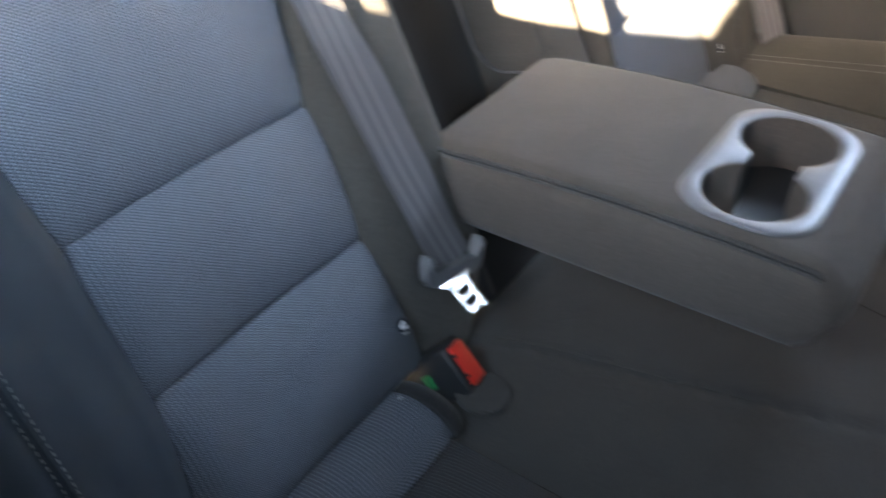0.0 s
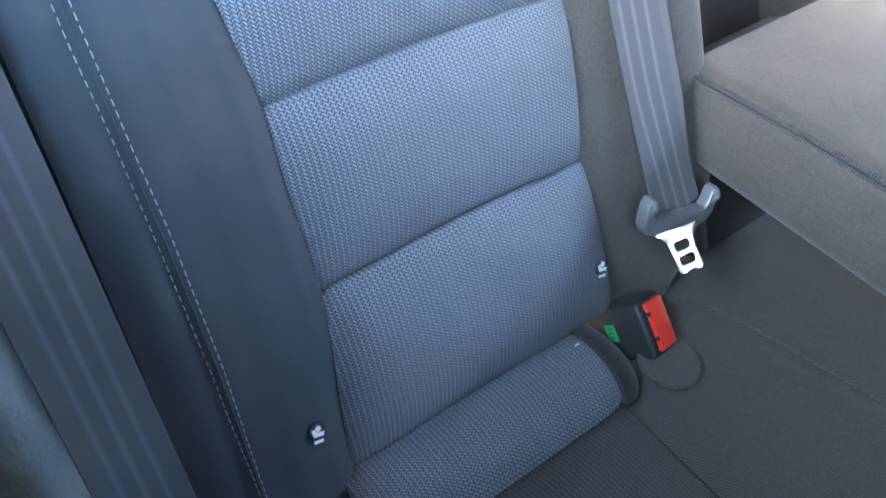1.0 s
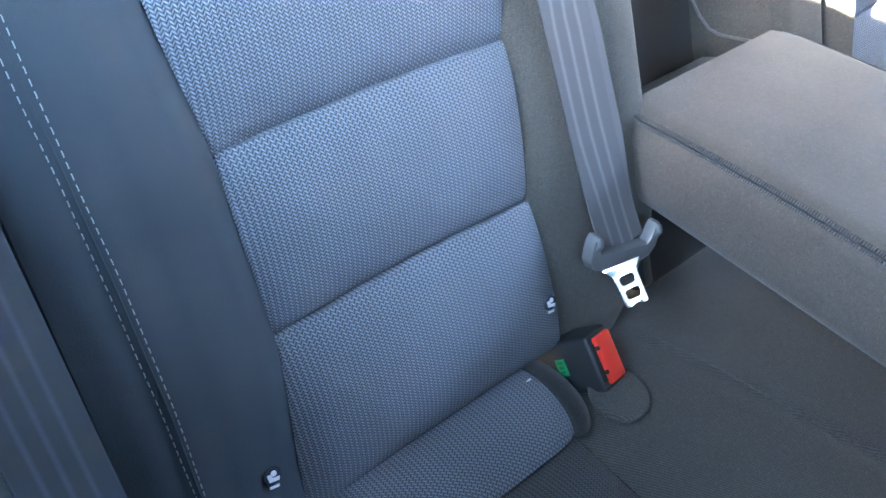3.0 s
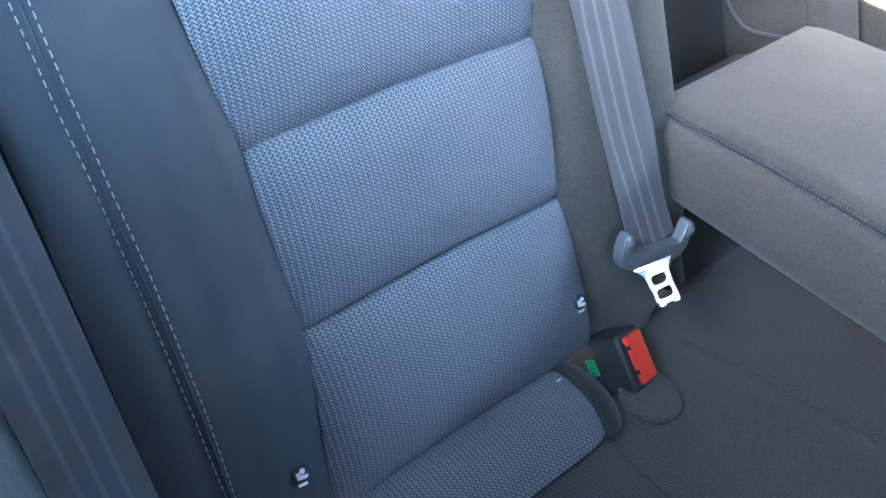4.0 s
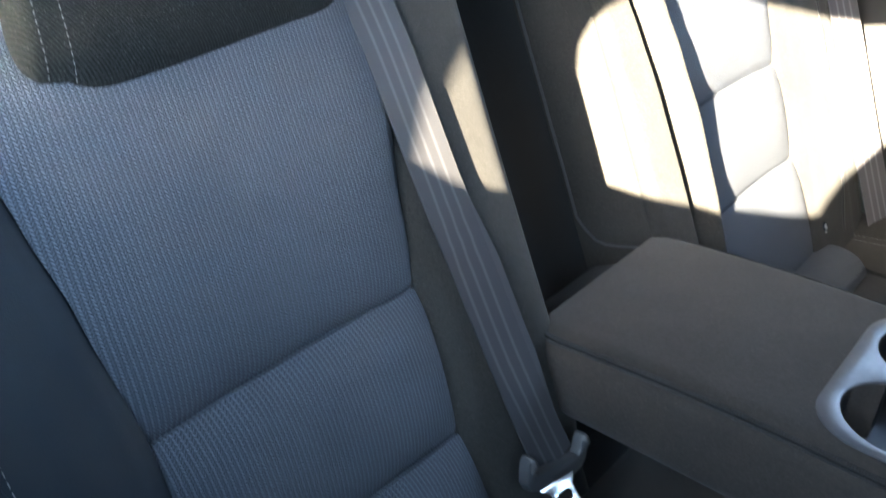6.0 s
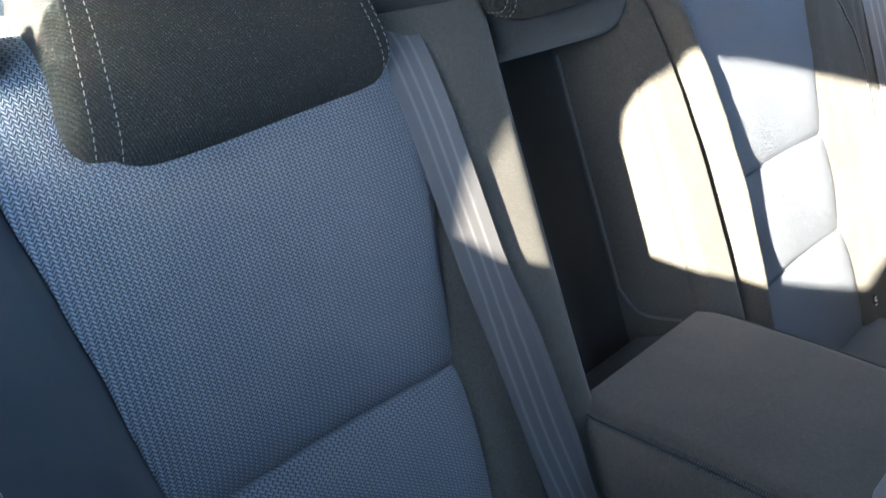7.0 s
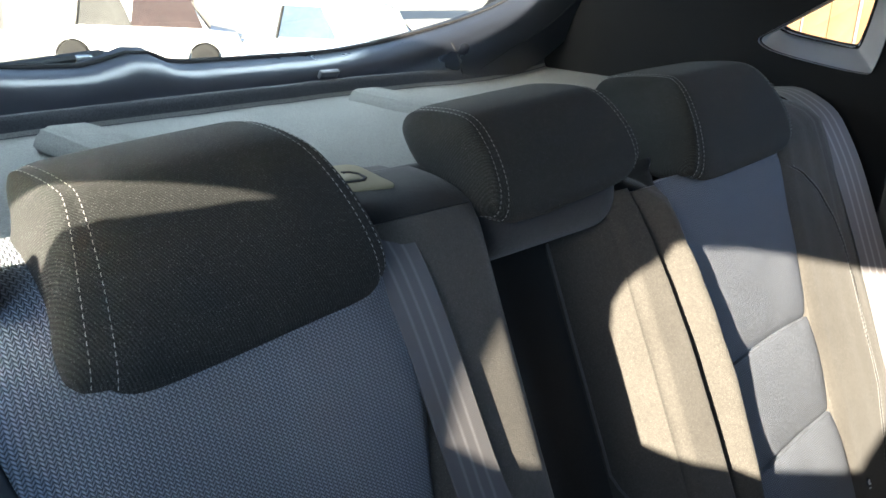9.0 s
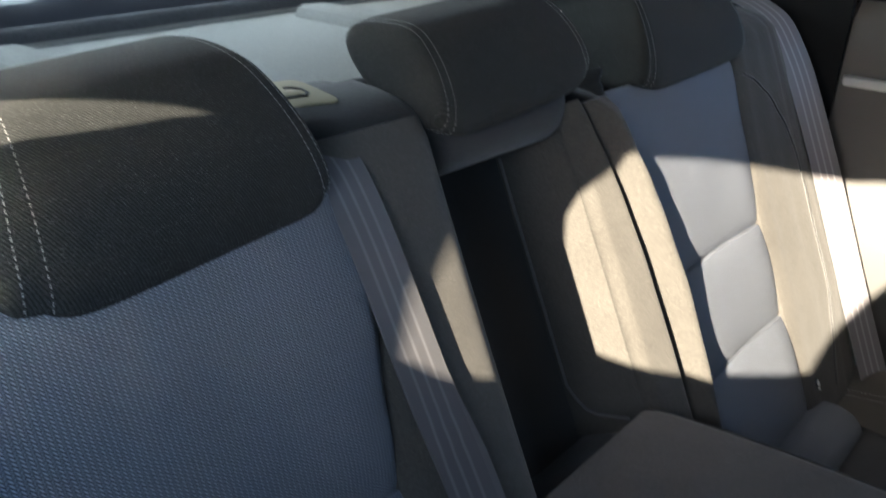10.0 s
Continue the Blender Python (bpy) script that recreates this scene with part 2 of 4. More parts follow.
def sheet(f, nu, nv, back):
    """A solid slab: f(u, v) is its front, back(u, v) its rear."""
    bm = bmesh.new()
    rows = []
    for g in (f, back):
        rows.append([[bm.verts.new(g(i / nu, j / nv)) for i in range(nu + 1)] for j in range(nv + 1)])
    a, b = rows
    for j in range(nv):
        for i in range(nu):
            bm.faces.new((a[j][i], a[j][i + 1], a[j + 1][i + 1], a[j + 1][i]))
            bm.faces.new((b[j][i], b[j + 1][i], b[j + 1][i + 1], b[j][i + 1]))
    for i in range(nu):
        bm.faces.new((a[0][i], b[0][i], b[0][i + 1], a[0][i + 1]))
        bm.faces.new((a[nv][i], a[nv][i + 1], b[nv][i + 1], b[nv][i]))
    for j in range(nv):
        bm.faces.new((a[j][0], a[j + 1][0], b[j + 1][0], b[j][0]))
        bm.faces.new((a[j][nu], b[j][nu], b[j + 1][nu], a[j + 1][nu]))
    return bm


def loft(sections, close=True, caps=True):
    """Rings of points joined one to the next."""
    bm = bmesh.new()
    rings = [[bm.verts.new(p) for p in s] for s in sections]
    n = len(rings[0])
    for a, b in zip(rings, rings[1:]):
        for i in range(n if close else n - 1):
            bm.faces.new((a[i], a[(i + 1) % n], b[(i + 1) % n], b[i]))
    if caps and close:
        bm.faces.new(rings[0])
        bm.faces.new(rings[-1])
    return bm


def slab(x0, y0, z0, x1, y1, z1, r=0.0, seg=2, bm=None):
    made = bmesh.new()
    bmesh.ops.create_cube(made, size=1.0)
    for v in made.verts:
        v.co = Vector(((x0 + x1) / 2 + v.co.x * (x1 - x0), (y0 + y1) / 2 + v.co.y * (y1 - y0), (z0 + z1) / 2 + v.co.z * (z1 - z0)))
    if r:
        bmesh.ops.bevel(made, geom=made.edges[:], offset=r, segments=seg, profile=0.5, affect="EDGES")
    return made


def rounded(x0, y0, x1, y1, r, n=6):
    """Points of a rounded rectangle."""
    out = []
    for cx, cy, a in ((x1 - r, y1 - r, 0), (x0 + r, y1 - r, 90), (x0 + r, y0 + r, 180), (x1 - r, y0 + r, 270)):
        out += [(cx + r * math.cos(radians(a + 90 * k / n)), cy + r * math.sin(radians(a + 90 * k / n))) for k in range(n + 1)]
    return out


def prism(outline, z0, z1, r=0.0, holes=()):
    """An outline in x, y pulled from z0 to z1, with its upper edge rounded."""
    bm = bmesh.new()
    loops = []
    for pts in (outline, *holes):
        vs = [bm.verts.new((x, y, z1)) for x, y in pts]
        loops += [bm.edges.new((vs[i], vs[(i + 1) % len(vs)])) for i in range(len(vs))]
    fill = bmesh.ops.triangle_fill(bm, edges=loops, use_beauty=True)
    faces = [f for f in fill["geom"] if isinstance(f, bmesh.types.BMFace)]
    ext = bmesh.ops.extrude_face_region(bm, geom=faces)
    for v in ext["geom"]:
        if isinstance(v, bmesh.types.BMVert):
            v.co.z = z0
    if r:
        edges = [e for e in bm.edges if abs(e.verts[0].co.z - z1) < 1e-6 and abs(e.verts[1].co.z - z1) < 1e-6
                 and len(e.link_faces) == 2 and abs(e.link_faces[0].normal.dot(e.link_faces[1].normal)) < 0.5]
        bm.normal_update()
        edges = [e for e in bm.edges if abs(e.verts[0].co.z - z1) < 1e-6 and abs(e.verts[1].co.z - z1) < 1e-6
                 and len(e.link_faces) == 2 and abs(e.link_faces[0].normal.dot(e.link_faces[1].normal)) < 0.5]
        bmesh.ops.bevel(bm, geom=edges, offset=r, segments=2, profile=0.5, affect="EDGES")
    return bm


def ribbon(points, sides, width, thick):
    """A band along points; sides gives its width's direction at each."""
    secs = []
    for k, p in enumerate(points):
        p = Vector(p)
        a, b = Vector(points[max(k - 1, 0)]), Vector(points[min(k + 1, len(points) - 1)])
        along = (b - a).normalized()
        w = Vector(sides[k] if isinstance(sides, list) else sides).normalized()
        up = along.cross(w).normalized()
        secs.append([p - w * width / 2 - up * thick / 2, p + w * width / 2 - up * thick / 2, p + w * width / 2 + up * thick / 2, p - w * width / 2 + up * thick / 2])
    return loft(secs)


def tube(points, r, n=8):
    secs = []
    for k, p in enumerate(points):
        p = Vector(p)
        a, b = Vector(points[max(k - 1, 0)]), Vector(points[min(k + 1, len(points) - 1)])
        q = (b - a).to_track_quat("Z", "Y")
        secs.append([p + q @ Vector((r * math.cos(6.2832 * i / n), r * math.sin(6.2832 * i / n), 0)) for i in range(n)])
    return loft(secs)


def stitches(points, normal, length=0.0036, gap=0.0024, r=0.00032):
    """Thread dashes along a run of points, standing proud along normal(p)."""
    bm = bmesh.new()
    pts = [Vector(p) for p in points]
    lens = [0.0]
    for a, b in zip(pts, pts[1:]):
        lens.append(lens[-1] + (b - a).length)

    def at(d):
        for k in range(len(pts) - 1):
            if d <= lens[k + 1]:
                return pts[k].lerp(pts[k + 1], (d - lens[k]) / max(lens[k + 1] - lens[k], 1e-9))
        return pts[-1]
    d = 0.0
    while d + length < lens[-1]:
        a, b = at(d), at(d + length)
        up = Vector(normal(a)).normalized()
        w = (b - a).cross(up).normalized()
        ring = []
        for p, lift in ((a, -0.3), (a.lerp(b, 0.25), 0.9), (a.lerp(b, 0.75), 0.9), (b, -0.3)):
            ring.append([bm.verts.new(p + up * r * lift + w * r * math.cos(t) + up * r * math.sin(t)) for t in (0, 1.5708, 3.1416, 4.7124)])
        for g, h in zip(ring, ring[1:]):
            for i in range(4):
                bm.faces.new((g[i], g[(i + 1) % 4], h[(i + 1) % 4], h[i]))
        d += length + gap
    return bm


# ---- the car's shell ----
HALF = 0.74
QUARTER = [(0.205, 1.14), (0.3, 1.152), (0.322, 1.16), (0.325, 1.167), (0.316, 1.173), (0.24, 1.2105), (0.196, 1.2405), (0.186, 1.2435), (0.1815, 1.238), (0.194, 1.145)]

# Unseen; cut to shape the sun strip on the left head restraint.
QUARTER_LEFT = [(0.168, 1.133), (0.3, 1.14), (0.31, 1.16), (0.306, 1.17), (0.222, 1.222), (0.172, 1.25), (0.156, 1.249), (0.164, 1.232), (0.179, 1.215), (0.188, 1.204), (0.188, 1.182), (0.18, 1.155)]


def grow(pts, k, dy, dz):
    """An outline scaled about its middle, its lower half moved by dz."""
    cy, cz = sum(p[0] for p in pts) / len(pts), sum(p[1] for p in pts) / len(pts)
    return [(cy + (p[0] - cy) * k + dy, cz + (p[1] - cz) * k + (dz if p[1] < cz else 0.0)) for p in pts]


def side_wall(name, sign, label):
    """A side of the car: door trim below, window opening, divider, quarter window and pillar above."""
    x = sign * HALF
    # Unseen left rear corner, raised to keep sun off the far pillar.
    rise = [(1.15, 1.3), (0.98, 1.42), (0.8, 1.5)] if sign < 0 else [(1.15, 1.02), (0.98, 1.1), (0.62, 1.5)]
    outline = [(-1.6, 0.25), (1.15, 0.25), *rise, (0.3, 1.57), (-1.6, 1.57)]
    # Front edge of this opening is shaped to cast a person's shadow.
    door = [(-0.132, 1.073), (0.043, 1.073), (0.056, 1.079), (0.074, 1.094), (0.089, 1.144), (0.097, 1.188), (0.099, 1.218), (0.086, 1.25), (0.068, 1.278), (0.056, 1.305), (0.028, 1.327), (-0.005, 1.344), (-0.052, 1.354), (-0.16, 1.38), (-0.3, 1.39), (-0.3, 1.27), (-0.22, 1.24), (-0.188, 1.221), (-0.165, 1.187), (-0.143, 1.139), (-0.135, 1.1)]
    # Unseen opening cut for door_window_skylight, its sill set to darken the seat's foot.
    ahead = [(-0.98, 1.18), (-0.42, 1.17), (-0.42, 1.43), (-0.8, 1.44)]
    far_door = [(-0.44, 1.1), (0.02, 1.098), (0.05, 1.2), (-0.02, 1.35), (-0.44, 1.4)]
    quarter = grow(QUARTER_LEFT, 1.1, 0, 0) if sign < 0 else [(y + 0.014, z) for y, z in QUARTER]
    bm = prism(outline, -0.012, 0.012, 0.0, (door, ahead, quarter) if sign < 0 else (far_door, quarter))
    turn = Matrix(((0, 0, 1, x + sign * 0.03), (1, 0, 0, 0), (0, 1, 0, 0), (0, 0, 0, 1)))
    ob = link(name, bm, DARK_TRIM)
    ob.matrix_basis = turn
    tagged(ob, label, "car side", kind="structure")
    return ob


wall_left = side_wall("wall_left", -1, "dark plastic inner side of the car with window openings")
wall_right = side_wall("wall_right", 1, "dark plastic inner side of the car with window openings")

floor = tagged(link("floor", slab(-0.74, -1.7, 0.24, 0.74, 0.3, 0.3), CARPET), "black carpeted car floor under the rear bench", "floor", kind="structure")
boot = tagged(link("boot_floor", slab(-0.74, 0.32, 0.4, 0.74, 1.1, 0.46), CARPET), "black carpeted boot floor below the parcel shelf", "floor", kind="structure")
# Not part of the car: added to stop sun from the front opening.
tagged(link("wall_sun_block", slab(-0.42, -0.52, 0.25, 0.77, -0.48, 1.53), DARK_TRIM), "unseen dark wall added ahead of the rear bench to block sun", "car partition", kind="structure")
roof = tagged(link("ceiling", slab(-0.78, -1.55, 1.52, 0.78, 0.32, 1.56, 0.01), HEADLINER), "pale felt headliner under the car roof", "ceiling", kind="structure")
# Its last section is added over the glass to keep sun off the shelf.
tagged(link("ceiling_rear", loft([[(-0.78, 0.32, 1.52), (0.78, 0.32, 1.52), (0.78, 0.32, 1.56), (-0.78, 0.32, 1.56)], [(-0.78, 0.52, 1.46), (0.78, 0.52, 1.46), (0.78, 0.52, 1.5), (-0.78, 0.52, 1.5)], [(-0.74, 0.64, 1.352), (0.74, 0.64, 1.352), (0.74, 0.64, 1.36), (-0.74, 0.64, 1.36)]]), HEADLINER), "pale felt headliner, run on towards the tailgate to block sun", "ceiling", kind="structure")
# Stands where the windscreen would be, added to keep sky light out.
front = tagged(link("wall_front", slab(-0.78, -1.2, 0.25, 0.78, -1.12, 1.53), DARK_TRIM), "unseen dark wall added to close the cabin ahead", "car front", kind="structure")


# ---- rear backrest ----
XL = [(0.0, -0.498), (0.03, -0.496), (0.148, -0.483), (0.271, -0.484), (0.36, -0.494), (0.415, -0.503), (0.47, -0.513), (0.56, -0.526)]
XR = [(0.0, -0.244), (0.016, -0.245), (0.148, -0.254), (0.271, -0.251), (0.33, -0.243), (0.426, -0.221), (0.49, -0.231), (0.56, -0.245)]
INNER_EDGE = -0.105
# edges of the far insert and the line where the backrest splits, by height
FAR_OUTER = [(0.0, 0.46), (0.06, 0.455), (0.15, 0.452), (0.25, 0.455), (0.33, 0.463), (0.4, 0.475), (0.5, 0.497), (0.56, 0.51)]
FAR_INNER = [(0.0, 0.196), (0.1, 0.197), (0.2, 0.203), (0.28, 0.205), (0.35, 0.198), (0.4, 0.189), (0.45, 0.175), (0.475, 0.168), (0.5, 0.167), (0.515, 0.175), (0.53, 0.19)]
SPLIT = [(0.0, 0.176), (0.13, 0.176), (0.22, 0.1755), (0.32, 0.171), (0.383, 0.161), (0.43, 0.151), (0.47, 0.138), (0.513, 0.119), (0.575, 0.1)]


def far_corner(x, s):
    """The far backrest's inner top corner, rounded away to the rear."""
    d = max(0.0, s - 0.465 - max(0.0, -x - 0.014 - 0.15))
    return -17.0 * d * d


def outer_edge(s, mirror):
    return -curve(FAR_OUTER, s) - 0.014 if mirror else curve(XL, s)


def inner_edge(s, mirror):
    return -curve(FAR_INNER, s) - 0.014 if mirror else curve(XR, s)


def top_roll(s):
    """How far the backrest's face has rolled back near its top."""
    t = max(0.0, (s - 0.515) / 0.06)
    return -0.062 * t * t


def insert_panel(s0, s1, pad, parent, mirror, label):
    """A padded cloth panel between two seams."""
    def f(u, v):
        s = s0 + (s1 - s0) * v
        a, b = outer_edge(s, mirror), inner_edge(s, mirror)
        x = a + (b - a) * u
        eu = min(u, 1 - u) * abs(b - a)
        ev_low, ev_top = v * (s1 - s0), (1 - v) * (s1 - s0)
        low, top = 0.0045 / pad, 0.0085 / pad
        h = (0.011 + (pad - 0.011) * (1 - math.exp(-eu / 0.018))) * (1 - (1 - low) * math.exp(-ev_low / 0.028)) * (1 - (1 - top) * math.exp(-ev_top / 0.019)) - 0.0025 * math.exp(-ev_low / 0.0022)
        h += 0.0012 * noise.noise(Vector((x * 9, s * 14, 3.0)))
        return (x, s + 0.004 * math.sin(3.1416 * u), h + top_roll(s) - 0.002 + (far_corner(x, s) if mirror else 0.0))
    bm = sheet(f, 40, 44, lambda u, v: (f(u, v)[0], f(u, v)[1], f(u, v)[2] - 0.03))
    if mirror:
        for q in bm.verts:
            q.co.x = -q.co.x - 0.014
    return part("insert_panel", bm, WEAVE, parent, label)


def bolster(parent, mirror):
    """The smooth outer wing beside the insert."""
    prof = [(0.0, 0.0075), (0.03, 0.0115), (0.12, 0.0172), (0.4, 0.0265), (0.6, 0.032), (0.64, 0.0325), (0.68, 0.0312), (0.72, 0.0325), (0.78, 0.033), (0.92, 0.03), (1.0, 0.008)]

    wide = -0.642 if mirror else -0.612

    def f(u, v):
        s = -0.01 + 0.585 * v
        a = outer_edge(s, mirror)
        x = a + (wide - a) * u
        return (x, s, curve(prof, u) * min(1.0, 0.55 + v * 1.6) + top_roll(s) + 0.0012 * noise.noise(Vector((x * 12, s * 9, 7))))
    bm = sheet(f, 36, 34, lambda u, v: (f(u, v)[0], f(u, v)[1], -0.11))
    if mirror:
        for q in bm.verts:
            q.co.x = -q.co.x - 0.014
    wing = part("outer_bolster", bm, LEATHER if not mirror else CLOTH, parent, "smooth black wing with twin pale stitching" if not mirror else "charcoal cloth wing with twin pale stitching")

    def line(x_of):
        pts = []
        for k in range(60):
            v = 0.05 + (0.776 if mirror else 0.86) * k / 59
            s = -0.01 + 0.585 * v
            a = outer_edge(s, mirror)
            x = curve(x_of, s)
            u = max(0.0, (x - a) / (wide - a))
            p = Vector(f(u, v))
            pts.append(p + Vector((0, 0, 0.0006)))
        return pts
    if mirror:
        inner = [(0.02, -0.55), (0.1, -0.562), (0.2, -0.573), (0.313, -0.579), (0.349, -0.579), (0.384, -0.573), (0.425, -0.558), (0.459, -0.535), (0.476, -0.513)]
        rows = [inner, [(q, x - 0.0055) for q, x in inner]]
        middle = [(q, x - 0.0028) for q, x in inner]
    else:
        rows = [[(0.06, -0.5624), (0.154, -0.5615), (0.232, -0.562), (0.3, -0.565), (0.36, -0.567), (0.56, -0.573)],
                [(0.06, -0.566), (0.125, -0.568), (0.213, -0.5694), (0.285, -0.5713), (0.344, -0.5743), (0.56, -0.5825)]]
        middle = [(0.06, -0.5642), (0.15, -0.5645), (0.22, -0.5657), (0.29, -0.568), (0.35, -0.5706), (0.56, -0.5777)]
    for x in rows:
        bm = stitches(line(x), lambda p: (0, 0, 1))
        if mirror:
            for q in bm.verts:
                q.co.x = -q.co.x - 0.014
        part("stitching", bm, THREAD, wing, "pale dashed stitching")
    bm = tube(line(middle), 0.0007, 6)
    if mirror:
        for q in bm.verts:
            q.co.x = -q.co.x - 0.014
    part("seam", bm, LEATHER if not mirror else CLOTH_DARK, wing, "dark sewn seam between the stitch rows")
    return wing


def inner_wing(parent, mirror):
    """Charcoal strip between the insert and the armrest recess (or the split)."""
    def f(u, s):
        a = inner_edge(s, mirror)
        v = max(0.0, (s - 0.022) / 0.553)
        b = INNER_EDGE - 0.004 * math.sin(v * 3) - 0.07 * max(0.0, (0.075 - s) / 0.105) ** 1.3 if not mirror else -curve(SPLIT, s) - 0.016
        x = a + (b - a) * u
        w = abs(b - a)
        d0, d1 = u * w, (1 - u) * w
        h = 0.006 + 0.008 * (1 - math.exp(-d0 / 0.012)) - 0.014 * math.exp(-d1 / 0.006)
        if mirror:
            h += 0.025 * (1 - math.exp(-d0 / 0.006)) * (1 - math.exp(-d1 / 0.004)) + far_corner(x, s)
        return (x, s, h + top_roll(s) - 0.003 - (0.03 * math.exp(-(s - 0.022) / 0.009) if mirror else 0.02 * math.exp(-(s + 0.03) / 0.02) + 0.01 * max(0.0, min(1.0, (0.13 - s) / 0.1))))
    # The strip is one cloth; shade at its top is put into inner_top.
    if mirror:
        pieces = ((0.022, 0.5, CLOTH, "inner_bolster", "charcoal cloth strip beside the insert"), (0.5005, 0.53, SEAT_TOP_SHADE, "inner_top", "top of the cloth strip, coloured as in shade"))
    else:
        pieces = ((-0.03, 0.53, CLOTH, "inner_bolster", "charcoal cloth strip beside the insert"), (0.5305, 0.575, SEAT_TOP_SHADE, "inner_top", "top of the cloth strip, coloured as in shade"))
    for s0, s1, stuff, name, text in pieces:
        def g(u, v, s0=s0, s1=s1):
            return f(u, s0 + (s1 - s0) * v)
        bm = sheet(g, 26, 30, lambda u, v: (g(u, v)[0], g(u, v)[1], min(-0.11, g(u, v)[2] - 0.02)))
        if mirror:
            for q in bm.verts:
                q.co.x = -q.co.x - 0.014
        part(name, bm, stuff, parent, text)


def anchor_tag(name, x, s, h, label):
    """A small round cloth-mounted child seat tag with a white picture on it."""
    t = thing(name, label, "tag", SEAT @ pose(x, s, h) @ Matrix.Scale(0.85, 4))
    bm = bmesh.new()
    bmesh.ops.create_cone(bm, cap_ends=True, segments=24, radius1=0.0075, radius2=0.0068, depth=0.0016)
    part("disc", bm, TAG_DISC, t)
    bm = bmesh.new()
    bmesh.ops.create_cone(bm, cap_ends=True, segments=18, radius1=0.0024, radius2=0.0024, depth=0.0006, matrix=pose(0.001, 0.0024, 0.0012))
    part("head_mark", bm, WHITE_TAG, t, "white printed dot")
    part("seat_mark", prism([(-0.0042, -0.003), (0.0036, -0.005), (0.005, -0.0022), (-0.0005, -0.0008), (-0.002, 0.003), (-0.0045, 0.003)], 0.0009, 0.0015), WHITE_TAG, t, "white printed bracket")
    part("bar_mark", prism([(-0.005, -0.0092), (0.0024, -0.0104), (0.0028, -0.0084), (-0.0046, -0.0072)], 0.0002, 0.001), WHITE_TAG, t, "white printed bar")
    return t


back_left = thing("car_seat", "blue zigzag cloth rear backrest with black wings and armrest recess", "car seat", SEAT, "rear backrests")
insert_panel(0.012, 0.1485, 0.0255, back_left, False, "lower blue zigzag cloth panel")
insert_panel(0.1485, 0.2715, 0.0255, back_left, False, "middle blue zigzag cloth panel")
insert_panel(0.2715, 0.575, 0.0255, back_left, False, "tall upper blue zigzag cloth panel")
bolster(back_left, False)
inner_wing(back_left, False)

back_right = thing("car_seat", "blue zigzag cloth rear backrest with charcoal wings in sunlight", "car seat", SEAT, "rear backrests")
insert_panel(0.012, 0.155, 0.0165, back_right, True, "lower blue zigzag cloth panel")
insert_panel(0.155, 0.281, 0.0165, back_right, True, "middle blue zigzag cloth panel")
insert_panel(0.281, 0.502, 0.0165, back_right, True, "tall upper blue zigzag cloth panel")
bolster(back_right, True)
inner_wing(back_right, True)

# backs and tops of both backrests
for owner, x0, x1 in ((back_left, -0.61, 0.12), (back_right, 0.25, 0.596)):
    part("back_board", slab(x0, 0.0, -0.135, x1, 0.57, -0.112, 0.008), CARPET, owner, "black carpeted rear board")
    part("top_edge", slab(x0 + 0.002, 0.545, -0.125, x1 - 0.002, 0.578, -0.05, 0.014, 3), SEAT_TOP_SHADE, owner, "rounded dark top edge")


def recess(parent):
    """The hollow from which the armrest folds, with its piped inner edge."""
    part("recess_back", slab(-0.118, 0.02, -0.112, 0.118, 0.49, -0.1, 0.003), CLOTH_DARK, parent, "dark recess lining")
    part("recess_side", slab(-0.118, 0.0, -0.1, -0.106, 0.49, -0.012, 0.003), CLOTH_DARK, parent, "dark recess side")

    def f(u, v):
        s = 0.0 + 0.505 * v
        edge = curve(SPLIT, s) - 0.002
        wide = edge - 0.098
        k = [(0.0, 0.098, -0.1), (0.32, 0.098 + 0.08 * wide, -0.062), (0.62, 0.098 + 0.19 * wide, -0.016), (0.74, 0.098 + 0.38 * wide, -0.004), (0.9, 0.098 + 0.83 * wide, 0.008), (0.97, 0.098 + 0.945 * wide, 0.003), (1.0, edge, -0.016)]
        x = curve([(a, b) for a, b, c in k], u)
        h = curve([(a, c) for a, b, c in k], u)
        crease = -0.003 * math.exp(-((u - 0.66) / 0.03) ** 2)
        return (x, s, h + crease + top_roll(s))
    part("centre_wing", sheet(f, 44, 24, lambda u, v: (f(u, v)[0] + 0.002, f(u, v)[1], -0.113)), CLOTH, parent, "charcoal cloth wall of the armrest recess")
    run = [(0.0965, 0.47 - 0.26 * k / 23, -0.094) for k in range(24)] + [(0.098, 0.194, -0.088), (0.1005, 0.18, -0.08), (0.102, 0.174, -0.07), (0.104, 0.1705, -0.057), (0.107, 0.166, -0.034)]
    part("piping", tube(run, 0.0016), PIPING, parent, "thin grey piping")

    def bar(u, v):
        x = -0.104 + 0.218 * u
        a = v * 3.6 - 0.5
        e = min(u, 1 - u) * 0.218
        r = 0.034 * (1 - 0.25 * math.exp(-e / 0.008))
        return (x, 0.522 - r * (1.35 if math.cos(a) > 0 else 1.15) * math.cos(a), -0.03 + r * math.sin(a))
    part("top_roll", sheet(bar, 24, 22, lambda u, v: (bar(u, v)[0], 0.53 + 0.02 * (v - 0.5), -0.06)), CLOTH_DARK, parent, "dark padded roll over the recess")
    # Near-black rather than the recess lining's cloth: shade is put into its colour.
    part("lower_lining", slab(-0.105, -0.02, -0.1, 0.15, 0.15, -0.03, 0.01), SEAT_TOP_SHADE, parent, "cloth under the armrest pivot, coloured as in shade")


recess(back_left)
